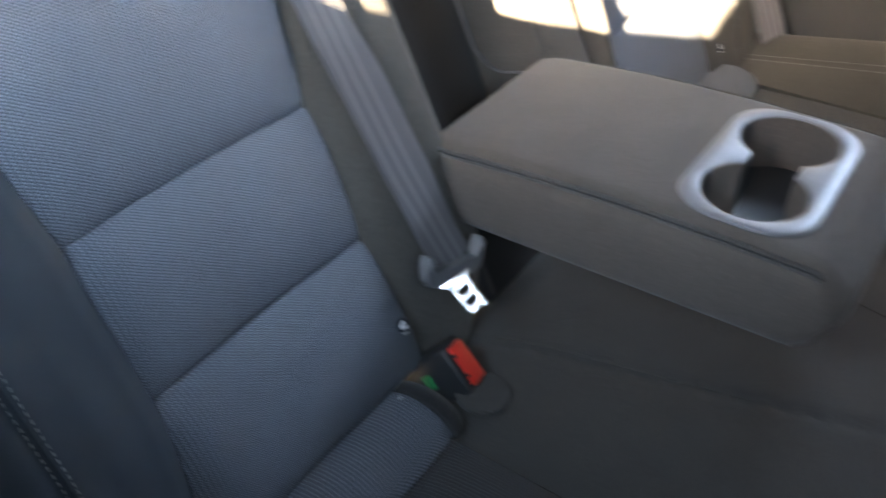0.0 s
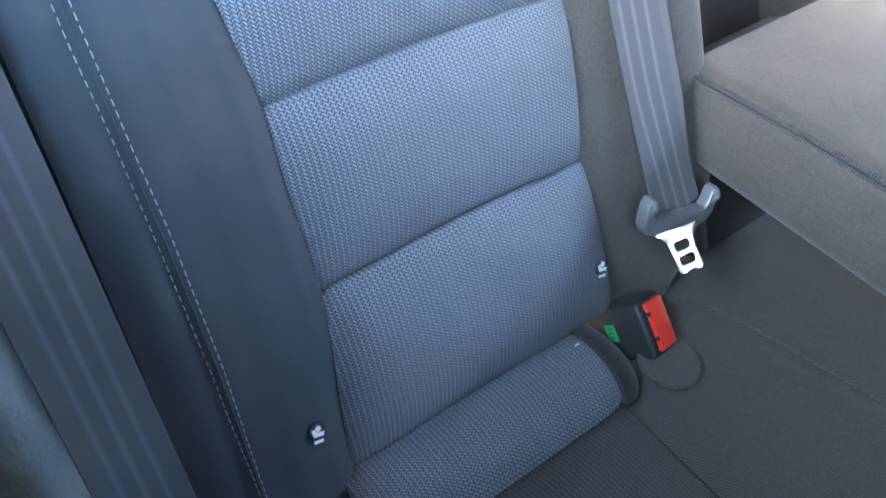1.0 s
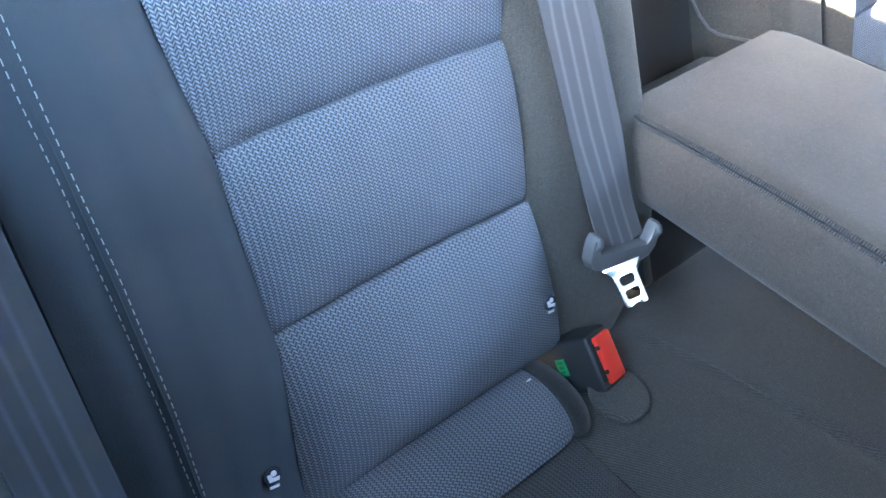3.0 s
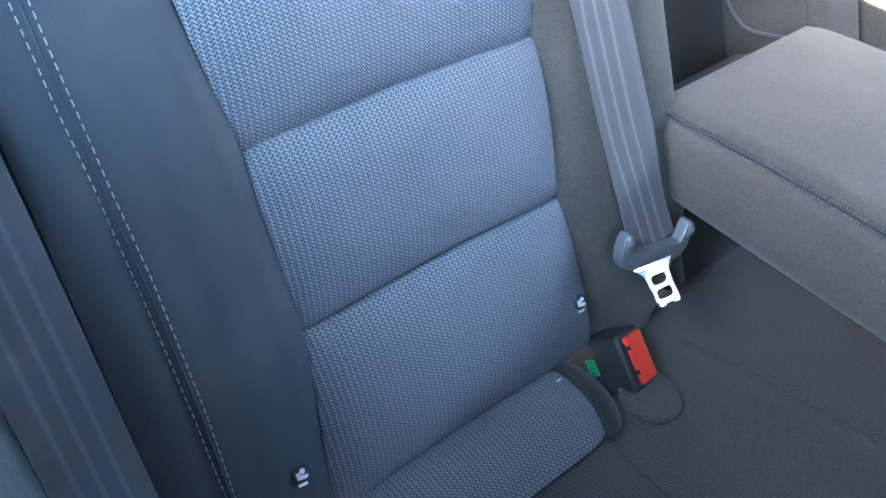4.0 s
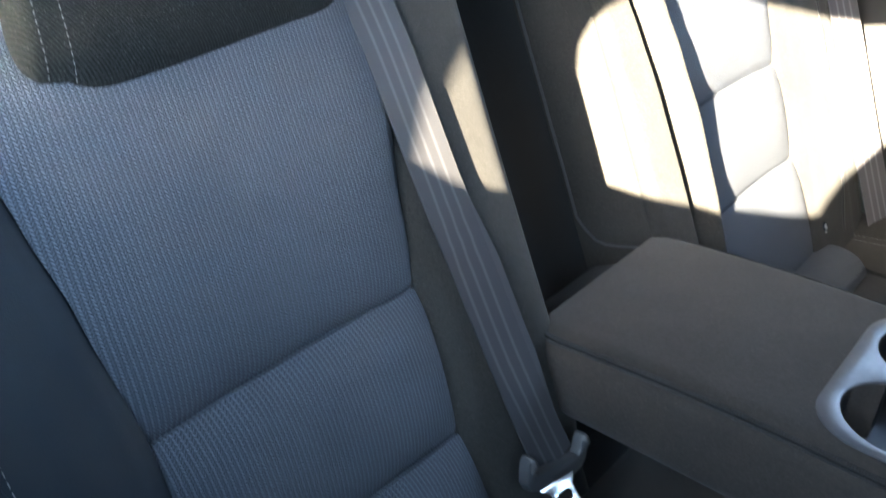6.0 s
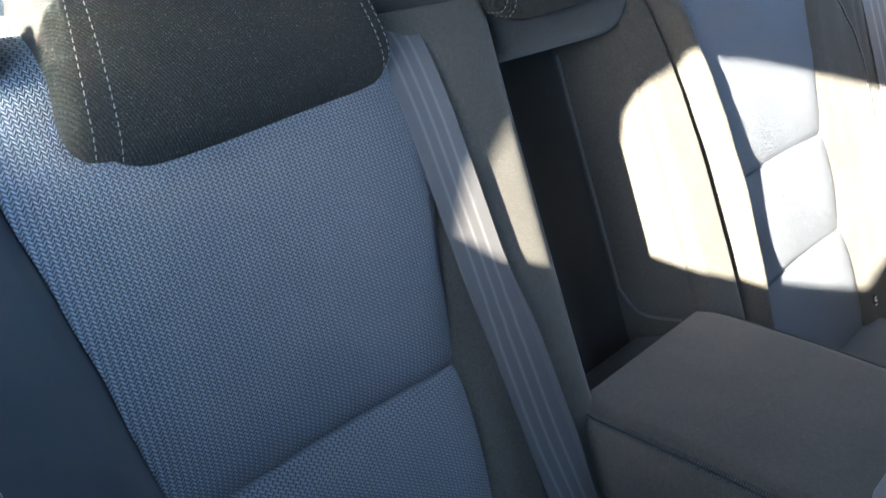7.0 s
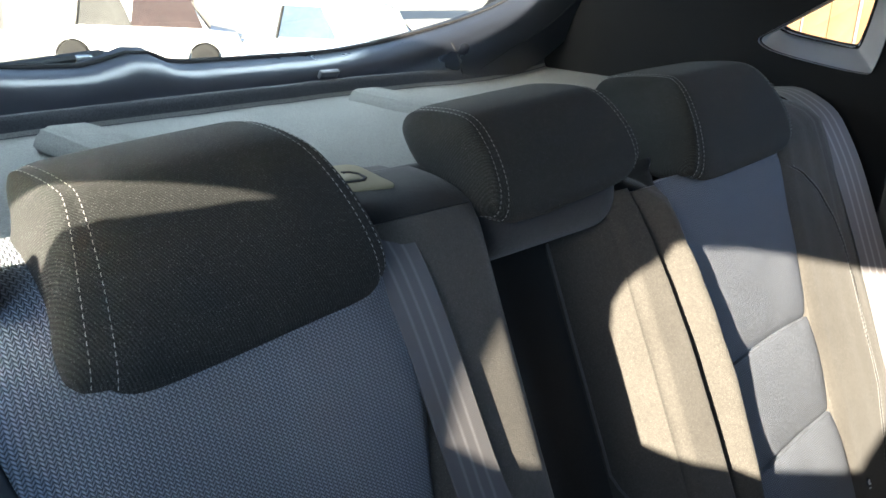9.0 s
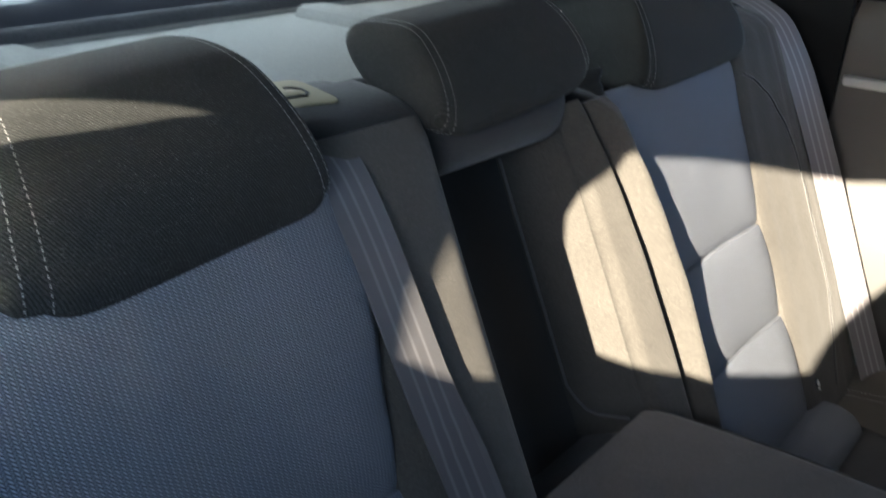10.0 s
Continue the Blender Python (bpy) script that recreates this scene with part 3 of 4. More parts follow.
part("centre_top", slab(-0.24, 0.5, -0.12, -0.1, 0.553, -0.035, 0.02, 3), SEAT_TOP_SHADE, back_left, "dark cloth top beside the release")
part("centre_top_edge", slab(0.098, 0.505, -0.12, 0.116, 0.56, -0.03, 0.007, 3), CLOTH, back_left, "charcoal cloth corner")

for x, s, h in ((-0.261, 0.066, 0.0155), (-0.517, 0.070, 0.0175), (0.489, 0.044, 0.0135)):
    anchor_tag("child_seat_tag", x, s, h, "round black child seat tag with white picture")
t = thing("child_seat_tag", "white corner of a tag tucked under the backrest", "tag", SEAT @ pose(-0.3, 0.0135, 0.0165, 0, 0, 4))
part("flap", slab(-0.0045, -0.0012, -0.0006, 0.0045, 0.0012, 0.0006, 0.0003), WHITE_TAG, t)


# ---- head restraints ----
PROFILE = [(0.0075, 0.005), (0.017, 0.0), (0.0265, 0.011), (0.031, 0.034), (0.029, 0.06), (0.0198, 0.088), (0.0085, 0.1045), (-0.008, 0.1145), (-0.031, 0.1245),
           (-0.056, 0.1325), (-0.07, 0.128), (-0.075, 0.116), (-0.064, 0.086), (-0.036, 0.045), (-0.009, 0.012)]


def smooth_loop(pts, times=2):
    for _ in range(times):
        out = []
        for i, p in enumerate(pts):
            q = pts[(i + 1) % len(pts)]
            out += [(0.75 * p[0] + 0.25 * q[0], 0.75 * p[1] + 0.25 * q[1]), (0.25 * p[0] + 0.75 * q[0], 0.25 * p[1] + 0.75 * q[1])]
        pts = out
    return pts


def head_restraint(label, m, width, tall=1.0, deep=1.0, lean=0.2, full=0.0, pinch=0.0, bulge=0.0):
    t = thing("head_restraint", label, "head restraint", m, "rear head restraints")
    under = [(-0.067, 0.07), (-0.046, 0.022), (-0.02, 0.0)]
    outline = PROFILE[:12] + [(a + (c - a) * full, b + (d - b) * full) for (a, b), (c, d) in zip(PROFILE[12:], under)]
    loop = [(a * (deep if a < 0 else 1.0), b * tall) for a, b in smooth_loop(outline)]
    cx, cy = sum(a for a, b in loop) / len(loop), sum(b for a, b in loop) / len(loop)
    half = width / 2
    seam = half - 0.008

    def ring(x, k, lift=0.0):
        """A slice at x; higher points lie nearer the middle."""
        out = []
        for a, b in loop:
            b2, a2 = cy + (b - cy) * k + lift, cx + (a - cx) * k
            b2 += (0.014 - 0.009 * full) * max(0.0, 1 - b2 / 0.045) ** 1.5 * min(1.0, abs(x) / half) ** 7
            taper = 1 - (lean if x < 0 else 0.2) * max(0.0, min(1.0, b2 / 0.125)) ** 1.3
            near = 1 - (abs(x) - seam) / 0.016 if abs(x) > seam else 1 - (seam - abs(x)) / 0.05
            x2 = x * taper
            if x < 0:
                x2 += pinch * max(0.0, near) * max(0.0, 1 - b2 / 0.11) - bulge * max(0.0, min(1.0, (-x - seam) / 0.015)) ** 0.7 * math.exp(-((b2 - 0.05) / 0.07) ** 2)
            out.append((x2, b2, a2))
        return out

    def scale(x):
        e = min(1.0, (half + 0.004 - abs(x)) / 0.034)
        groove = 0.005 * math.exp(-((abs(x) - seam) / 0.0024) ** 2)
        return 1.0 - 0.07 * (1 - e) ** 2 - groove + 0.012 * math.cos(x / half * 1.5)
    xs = sorted([-seam + 2 * seam * i / 28 for i in range(29)] + [s * (seam - d) for s in (-1, 1) for d in (0.0012, 0.0025, 0.004, 0.006, 0.009)])
    part("cushion", loft([ring(x, scale(x)) for x in xs]), HEAD_CLOTH, t)
    for sign in (-1, 1):
        steps = [seam + d for d in (0.0, 0.0012, 0.0025, 0.004, 0.0065)]
        rings = [ring(sign * x, scale(x)) for x in steps]
        k = scale(steps[-1])
        for dx, kk in ((0.0078, 0.975), (0.0092, 0.94), (0.0106, 0.89), (0.0121, 0.8), (0.0136, 0.62), (0.0148, 0.35), (0.015, 0.1)):
            rings.append(ring(sign * (seam + dx), k * kk))
        side = part("side_panel", loft(rings), HEAD_CLOTH, t, "shaped end panel with pale stitching")
        for x, kk in ((seam - 0.0042, scale(seam - 0.0042) + 0.002), (seam + 0.0044, scale(seam + 0.0044) + 0.002)):
            run = ring(sign * x, kk)
            start = min(range(len(run)), key=lambda i: (run[i][1] - 0.02) ** 2 + (run[i][2] + 0.02) ** 2)
            run = run[start:] + run[:start]
            run = run[3:int(len(run) * 0.78)]
            part("stitching", stitches(run, lambda p: (sign * 0.3, p.y - cy, p.z - cx), 0.0027, 0.0021, 0.00023), THREAD, side, "pale dashed stitching")
    for x in (-0.055, 0.055):
        part("post", tube([(x, 0.055, -0.062), (x, 0.1, -0.045)], 0.006, 12), STEEL, t, "polished steel post")
        part("guide", tube([(x, 0.045, -0.064), (x, 0.068, -0.058)], 0.012, 16), BLACK_PLASTIC, t, "black guide collar")
    return t


head_restraint("black cloth head restraint crossed by a strip of sun", SEAT @ pose(-0.3535, 0.471, 0.002, 0, 0, 4.5), 0.234, 1.17, 0.9, 0.31, 0.0, 0.0075, 0.013)
head_restraint("black cloth centre head restraint pushed down on its roll", SEAT @ pose(0.011, 0.506, 0.0, 0, 0, 3.5), 0.24, 0.95)
head_restraint("black cloth head restraint above the sunlit seat", SEAT @ pose(0.366, 0.49, 0.004, 0, 0, 2), 0.296, 1.16, 1.42, 0.37, 0.45, 0.011)

# ---- backrest release plates ----
def release(x, label):
    t = thing("backrest_release", label, "release lever", pose(x, 0.292, 1.058, 3, 0, -10) @ Matrix.Diagonal((0.72, 1, 0.6, 1)))
    part("bezel", slab(-0.06, -0.058, -0.07, 0.095, 0.05, -0.004, 0.014, 3), BLACK_GAP, t, "dark plastic surround")
    part("plate", prism(rounded(-0.034, -0.036, 0.036, 0.034, 0.014), -0.008, 0.008, 0.004), PLATE, t, "pale grey plastic plate")
    hook = [(-0.03, -0.014), (0.006, -0.014), (0.014, -0.008), (0.015, 0.002), (0.008, 0.009), (-0.001, 0.01)]
    part("slot", tube([(a, b, 0.0075) for a, b in hook], 0.0024), BLACK_GAP, t, "black hooked slot")
    part("lever", prism(rounded(-0.03, -0.011, 0.008, 0.006, 0.006), 0.0065, 0.0095, 0.0012), PLATE, t, "pale lever tab")
    return t


release(-0.187, "grey plastic backrest release on the seat top")
t = thing("belt_guide", "black plastic belt guide on the outer seat top", "belt guide", SEAT @ pose(-0.507, 0.549, 0.01, -20, 0, 0))
part("loop", loft([[(r * math.cos(a) * 0.02 + 0.0, r * math.sin(a) * 0.026, h) for a in [6.2832 * i / 24 for i in range(24)]] for r, h in ((0.8, -0.01), (0.8, 0.006), (0.72, 0.0095), (0.5, 0.0095), (0.45, 0.006), (0.45, -0.008))]), BLACK_GAP, t)


# ---- armrest ----
armrest = thing("armrest", "charcoal cloth folded-down armrest with twin cup holders", "armrest", pose(-0.005, 0, 0))


def arm_body():
    y0, y1, z0, z1 = -0.303, 0.078, 0.648, 0.742
    secs = []
    n = 30
    for k in range(n + 1):
        v = k / n
        y = y1 + (y0 - y1) * v
        ef = (1 - v) * (y1 - y0)
        pinch = 0.03 * max(0.0, 1 - ef / 0.03) ** 2.2
        top = z1 + 0.004 * math.sin(3.14 * v) - pinch * 0.9 - 0.011 * (1 - v) ** 2.5
        bot = z0 + pinch * 0.8 + 0.006 * v
        w = 0.131 - pinch * 0.5 - 0.01 * max(0.0, 1 - v * (y1 - y0) / 0.03) ** 2.6
        ring = []
        for x, z in rounded(-w, bot, w, top, 0.021, 6):
            bulge = 0.005 * math.sin(3.1416 * min(1, max(0, (z - bot) / (top - bot))))
            dome = 0.001 * (1 - (x / w) ** 2) if z > top - 0.004 else 0.0
            ring.append(((x + bulge * (1 if x > 0 else -1)) * (0.86 if x > 0 else 1.0), y, z + dome))
        secs.append(ring)
    last = secs[-1]
    cxz = (0, (z0 + z1) / 2)
    for kk, dy in ((0.93, 0.004), (0.8, 0.006), (0.5, 0.007)):
        secs.append([(p[0] * kk, y0 - dy, cxz[1] + (p[2] - cxz[1]) * kk) for p in last])
    return loft(secs)


body = part("body", arm_body(), ARM_CLOTH, armrest)
for sign in (-1, 1):
    run = []
    for k in range(46):
        y = 0.072 - 0.357 * k / 45
        v = (0.078 - y) / 0.381
        pinch = 0.03 * max(0.0, 1 - (1 - v) * 0.381 / 0.03) ** 2.2
        top = 0.742 + 0.004 * math.sin(3.14 * v) - pinch * 0.9 - 0.011 * (1 - v) ** 2.5
        w = 0.131 - pinch * 0.5 - 0.01 * max(0.0, 1 - v * 0.381 / 0.03) ** 2.6
        run.append((sign * (w - 0.002) * (0.86 if sign > 0 else 1.0), y, top - 0.0058))
    part("seam", tube(run, 0.0008, 6), CLOTH_DARK, armrest, "dark sewn seam")
    bars = bmesh.new()
    for k in range(168):
        q = k / 167 * (len(run) - 1.001)
        p = Vector(run[int(q)]).lerp(Vector(run[int(q) + 1]), q - int(q))
        a, b = p + Vector((-sign * 0.0034, 0, 0.003)), p + Vector((sign * 0.001, 0.0004, -0.0034))
        for e, f in ((a, a.lerp(b, 0.42)), (a.lerp(b, 0.6), b)):
            vs = [bars.verts.new(c + Vector((sign * o * 0.6, w, o * 0.6))) for c in (e, f) for o, w in ((-0.0006, -0.00055), (0.0005, 0.0), (-0.0006, 0.00055))]
            for m in ((0, 1, 4, 3), (1, 2, 5, 4), (0, 2, 1), (3, 4, 5)):
                bars.faces.new([vs[o] for o in m])
    part("stitching", bars, PIPING, armrest, "grey whip stitches across the seam")


def cups():
    """A satin tray ring with two joined round wells."""
    z = 0.7435
    outline = rounded(-0.113, -0.265, 0.093, -0.148, 0.042, 8)
    c1, c2, r = (-0.058, -0.207), (0.04, -0.206), 0.044
    hole = []
    base = math.atan2(c2[1] - c1[1], c2[0] - c1[0])
    for i in range(25):
        a = base + radians(30 + 300 * i / 24)
        hole.append((c1[0] + r * math.cos(a), c1[1] + r * math.sin(a)))
    for i in range(25):
        a = base + math.pi + radians(30 + 300 * i / 24)
        hole.append((c2[0] + r * math.cos(a), c2[1] + r * math.sin(a)))
    tray = part("cup_tray", prism(outline, z - 0.004, z + 0.0035, 0.003, (hole,)), SILVER, armrest, "satin grey cup holder frame")
    part("tray_edge", tube([(x, y, z - 0.001) for x, y in outline + outline[:1]], 0.0022, 6), BLACK_PLASTIC, armrest, "dark shadow gap round the frame")
    wall = [[(x, y, zz) for x, y in hole] for zz in (z + 0.001, z - 0.02, z - 0.052)]
    bm = loft(wall, caps=False)
    vs = [v for v in bm.verts if v.co.z < z - 0.05]
    bm.faces.new(vs)
    part("cup_well", bm, BLACK_PLASTIC, tray, "black cup wells")
    return hole


hole = cups()


def cut(ob, outline, z0, z1):
    """Take a well of that outline out of a mesh."""
    tool = link("well_tool", prism(outline, z0, z1), BLACK_PLASTIC)
    tool.parent = ob.parent
    mod = ob.modifiers.new("well", "BOOLEAN")
    mod.object, mod.operation, mod.solver = tool, "DIFFERENCE", "EXACT"
    bpy.context.view_layer.update()
    me = bpy.data.meshes.new_from_object(ob.evaluated_get(bpy.context.evaluated_depsgraph_get()))
    ob.modifiers.clear()
    ob.data = me
    me.shade_smooth()
    me.set_sharp_from_angle(angle=radians(38))
    bpy.data.objects.remove(tool)


cut(body, [(-0.002 + (x + 0.0) * 1.01, -0.208 + (y + 0.208) * 1.02) for x, y in hole], 0.68, 0.78)

# ---- rear bench cushion ----
def cushion(sign, label):
    t = thing("rear_cushion", label, "seat cushion", pose(-0.007 if sign > 0 else 0, 0, 0), "rear seat cushions")

    def X(x):
        return sign * x

    def roll(u, v):
        x = -0.5 + 0.217 * u
        a = radians(-35 + 198 * v)
        e = min(u * 1.4, 1 - u) * 0.217
        k = 1 - 0.12 * math.exp(-e / 0.008)
        return (X(x), -0.018 - 0.046 * math.cos(math.pi - a) * k - 0.0, 0.552 + 0.034 * math.sin(a) * k + 0.0008 * noise.noise(Vector((x * 20, v * 4, 1))))
    part("rear_roll", sheet(roll, 30, 22, lambda u, v: (roll(u, v)[0], -0.02, 0.53)), WEAVE, t, "blue zigzag cloth roll against the backrest")

    def rim(u, v):
        x = -0.283 + 0.024 * u
        a = radians(-35 + 198 * v)
        h = 0.0345 + 0.002 * math.sin(3.14 * u) - 0.012 * u * u
        return (X(x), -0.018 - (h + 0.0125) * math.cos(math.pi - a), 0.552 + h * math.sin(a))
    part("roll_edge", sheet(rim, 10, 22, lambda u, v: (rim(u, v)[0], -0.02, 0.52)), CLOTH_DARK, t, "dark band round the roll's end")

    def front(u, v):
        x = -0.505 + 0.222 * u
        y = -0.058 - 0.46 * v
        e = min(u, 1 - u) * 0.222
        h = 0.556 + 0.018 * (1 - math.exp(-e / 0.02)) * (1 - math.exp(-v * 0.46 / 0.03)) - 0.004 * v
        return (X(x), y, h)
    part("seat_panel", sheet(front, 24, 30, lambda u, v: (front(u, v)[0], front(u, v)[1], 0.46)), WEAVE_DARK, t, "charcoal zigzag cloth seat panel")

    def wing(u, v):
        x = -0.503 - 0.155 * u
        y = 0.03 - 0.55 * v
        h = 0.562 + 0.058 * math.sin(min(1.0, u * 1.25) * 1.5708) - 0.05 * max(0, (u - 0.8) / 0.2) ** 2
        low = 0.042 * max(0.0, 1 - v / 0.45) * min(1.0, u * 2.5) if sign < 0 else 0.012 * max(0, 1 - v * 7)
        return (X(x), y, h - low)
    side = part("side_wing", sheet(wing, 20, 26, lambda u, v: (wing(u, v)[0], wing(u, v)[1], 0.46)), LEATHER if sign > 0 else CLOTH, t, "smooth raised side wing with stitching")
    for u in (0.36, 0.43):
        part("stitching", stitches([Vector(wing(u, 0.04 + 0.9 * k / 50)) + Vector((0, 0, 0.0005)) for k in range(51)], lambda p: (-sign * 0.5, 0, 1)), THREAD, side, "pale dashed stitching")
    return t


cushion(1, "blue zigzag cloth rear seat cushion with a rolled rear edge")
cushion(-1, "blue zigzag cloth rear seat cushion beyond the armrest")


def centre_cushion():
    t = thing("rear_cushion", "charcoal cloth centre seat cushion under the armrest", "seat cushion", pose(0, 0, 0), "rear seat cushions")

    def f(u, v):
        x = -0.284 + 0.561 * u
        y = 0.05 - 0.57 * v
        e = min(u, 1 - u) * 0.56
        lift = 0.016 * (1 - math.exp(-e / 0.05))
        crease = 0.004 * math.exp(-((x + 0.165 - 0.26 * (0.03 + y) * -1.0) / 0.004) ** 2)
        dip = 0.065 * math.exp(-(0.05 - y) / 0.032)
        return (x, y, 0.548 + lift - crease - dip + 0.0015 * noise.noise(Vector((x * 12, y * 12, 0))))
    panel = part("seat_panel", sheet(f, 70, 60, lambda u, v: (f(u, v)[0], f(u, v)[1], 0.45)), CLOTH_SEAT, t)
    for xa, slope in ((-0.16, -0.235), (0.15, 0.235)):
        run = []
        for k in range(40):
            y = -0.02 - 0.47 * k / 39
            x = xa + slope * (y + 0.02)
            run.append((x, y, f((x + 0.284) / 0.561, (0.05 - y) / 0.57)[2] + 0.0002))
        part("seam", tube(run, 0.0007, 6), CLOTH, panel, "thin sewn seam")
    return t


centre_cushion()

# ---- seat belts ----
def belt_run(points, twist=((0.0, 0.0), (1.0, 0.0))):
    """Webbing along (y, z) knots, its width along local x and turned by twist degrees."""
    pts = []
    for (a, b), (c, d) in zip(points, points[1:]):
        pts += [(0, a + (c - a) * k / 6, b + (d - b) * k / 6) for k in range(6)]
    pts.append((0, *points[-1]))
    for _ in range(4):
        pts = [pts[0]] + [tuple((p[i] + 2 * q[i] + r[i]) / 4 for i in range(3)) for p, q, r in zip(pts, pts[1:], pts[2:])] + [pts[-1]]
    pts = [(p[0] + 0.0006 * curve(twist, p[1]), p[1], p[2]) for p in pts]
    sides = [(math.cos(a), 0, math.sin(a)) for a in [radians(curve(twist, p[1])) for p in pts]]
    return ribbon(pts, sides, 0.048, 0.0014)


belt = thing("seat_belt", "grey striped seat belt with steel tongue hanging over the backrest", "seat belt", SEAT @ pose(-0.1875, 0.09, 0.0, 0, 0, 4.4))
part("webbing", belt_run([(-0.004, 0.031), (0.03, 0.026), (0.1, 0.0195), (0.25, 0.0175), (0.36, 0.0175), (0.42, 0.012), (0.455, -0.008), (0.475, -0.05), (0.478, -0.11)], [(0.02, 0.0), (0.09, 9.0), (0.17, 9.0), (0.24, 0.0)]), WEB, belt, "grey woven webbing")
GRIP = [(0.0, -0.0125), (0.024, -0.0122), (0.034, -0.0088), (0.0395, -0.001), (0.0405, 0.008), (0.0402, 0.0165), (0.0375, 0.021), (0.0335, 0.0205), (0.0312, 0.016), (0.0302, 0.008), (0.0275, 0.0045), (0.0, 0.0035)]
tongue = part("tongue_grip", prism(GRIP + [(-x, y) for x, y in GRIP[-2:0:-1]], -0.005, 0.0055, 0.0028), GREY_PLASTIC, belt, "moulded dark grey grip", pose(-0.0075, -0.004, 0.034, 14, 0, -19))
for x in (-0.0355, 0.0355):
    part("grip_lug", tube([(x, 0.006, 0.002), (x, 0.015, 0.0065), (x, 0.0188, 0.004)], 0.003, 10), GREY_PLASTIC, tongue, "rounded lug")
blade = [(-0.0215, 0.006), (-0.0165, 0.0005), (-0.0135, -0.004), (-0.0125, -0.016), (-0.0125, -0.037), (-0.0105, -0.0395), (-0.005, -0.0395), (-0.003, -0.0375), (0.003, -0.0375), (0.005, -0.0395), (0.0105, -0.0395), (0.0125, -0.037), (0.0125, -0.016), (0.0135, -0.004), (0.0165, 0.0005), (0.0215, 0.006)]
n_blade = Vector((-0.62, -0.35, 0.70)).normalized()
y_blade = Vector((0.29, 0.71, 0.64))
y_blade = (y_blade - y_blade.dot(n_blade) * n_blade).normalized()
x_blade = y_blade.cross(n_blade)
turn = Matrix([[x_blade[k], y_blade[k], n_blade[k], (-0.2075, -0.0085, 0.6545)[k]] for k in range(3)] + [[0, 0, 0, 1]])
part("steel_blade", prism(blade, -0.0012, 0.0012, 0.0005, (rounded(-0.0075, -0.0165, 0.0075, -0.0065, 0.003, 3), rounded(-0.0075, -0.0315, 0.0075, -0.0215, 0.003, 3))), STEEL, belt, "bright steel latch blade with two holes", belt.matrix_basis.inverted() @ turn @ Matrix.Rotation(radians(12), 4, "Z") @ Matrix.Scale(0.76, 4))

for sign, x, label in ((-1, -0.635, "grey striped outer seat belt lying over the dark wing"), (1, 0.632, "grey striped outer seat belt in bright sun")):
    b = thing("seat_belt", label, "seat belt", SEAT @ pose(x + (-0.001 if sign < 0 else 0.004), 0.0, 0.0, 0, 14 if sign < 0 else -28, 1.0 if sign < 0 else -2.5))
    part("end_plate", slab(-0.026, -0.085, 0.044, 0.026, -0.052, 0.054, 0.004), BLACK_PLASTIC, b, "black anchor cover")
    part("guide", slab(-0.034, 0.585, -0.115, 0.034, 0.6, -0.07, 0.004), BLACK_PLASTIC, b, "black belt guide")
    # The webbing's colour carries shade on the near belt, light on the far one.
    part("webbing", belt_run([(-0.06, 0.05), (0.1, 0.048), (0.3, 0.052), (0.45, 0.048), (0.53, 0.03), (0.575, -0.02), (0.6, -0.09), (0.62, -0.16)]), WEB_SHADED if sign < 0 else WEB_LIT, b, "grey woven webbing")

# ---- buckle ----
ax_long = Vector((0.18, -0.69, 0.70)).normalized()
ax_wide = Vector((0.0, -0.85, -0.644))
ax_wide = (ax_wide - ax_wide.dot(ax_long) * ax_long).normalized()
ax_thick = ax_wide.cross(ax_long).normalized()
if ax_thick.z < 0:
    ax_thick = -ax_thick
centre = Vector((-0.2305, -0.031, 0.584))
bx = Matrix.Identity(4)
for i, a in enumerate((ax_wide, ax_long, ax_wide.cross(ax_long))):
    for r in range(3):
        bx[r][i] = a[r]
    for r in range(3):
        bx[r][3] = centre[r]
buckle = thing("belt_buckle", "black belt buckle with red press button and green label", "belt buckle", bx)
part("housing", slab(-0.0245, -0.07, -0.0155, 0.0245, 0.0, 0.0155, 0.0035, 3), BLACK_PLASTIC, buckle)
part("button", slab(-0.0205, -0.006, -0.0125, 0.0205, 0.004, 0.0085, 0.0018, 2), RED, buckle, "red press button")
for y, z in ((-0.012, 0.0075), (0.009, 0.0078)):
    part("notch", slab(y - 0.0018, 0.001, z - 0.0004, y + 0.0018, 0.0044, z + 0.002, 0.0006), BLACK_GAP, buckle, "dark notch in the button")
part("mouth", slab(-0.0165, -0.004, 0.0088, 0.0165, 0.0012, 0.0132, 0.0004), BLACK_GAP, buckle, "black latch slot")
side_sign = 1 if (bx.to_3x3() @ Vector((0, 0, 1))).z > 0 else -1
lab = part("label", slab(-0.009, -0.04, side_sign * 0.0155 - 0.0004, 0.006, -0.03, side_sign * 0.0155 + 0.0004, 0.0002), GREEN, buckle, "green printed label")
for k in range(3):
    part("print_bar", slab(-0.0075 + k * 0.0042, -0.0375, side_sign * 0.0159 - 0.0003, -0.0047 + k * 0.0042, -0.0325, side_sign * 0.0159 + 0.0003), GREEN_DARK, lab, "dark printed bar")
part("stalk", slab(-0.018, -0.12, -0.006, 0.018, -0.06, 0.006, 0.003), BLACK_PLASTIC, buckle, "black stalk")

TAB = [(0.0235 * math.cos(a), 0.027 * math.sin(a)) for a in [radians(30 * k + 15) for k in range(12)]]
flap = thing("buckle_pocket", "dark rounded cloth pocket tab beside the buckle", "seat pocket", pose(-0.234, -0.054, 0.562, 0, -6, 0))
part("tab", prism(smooth_loop(TAB), -0.004, 0.0035, 0.002), CLOTH_SEAT, flap)
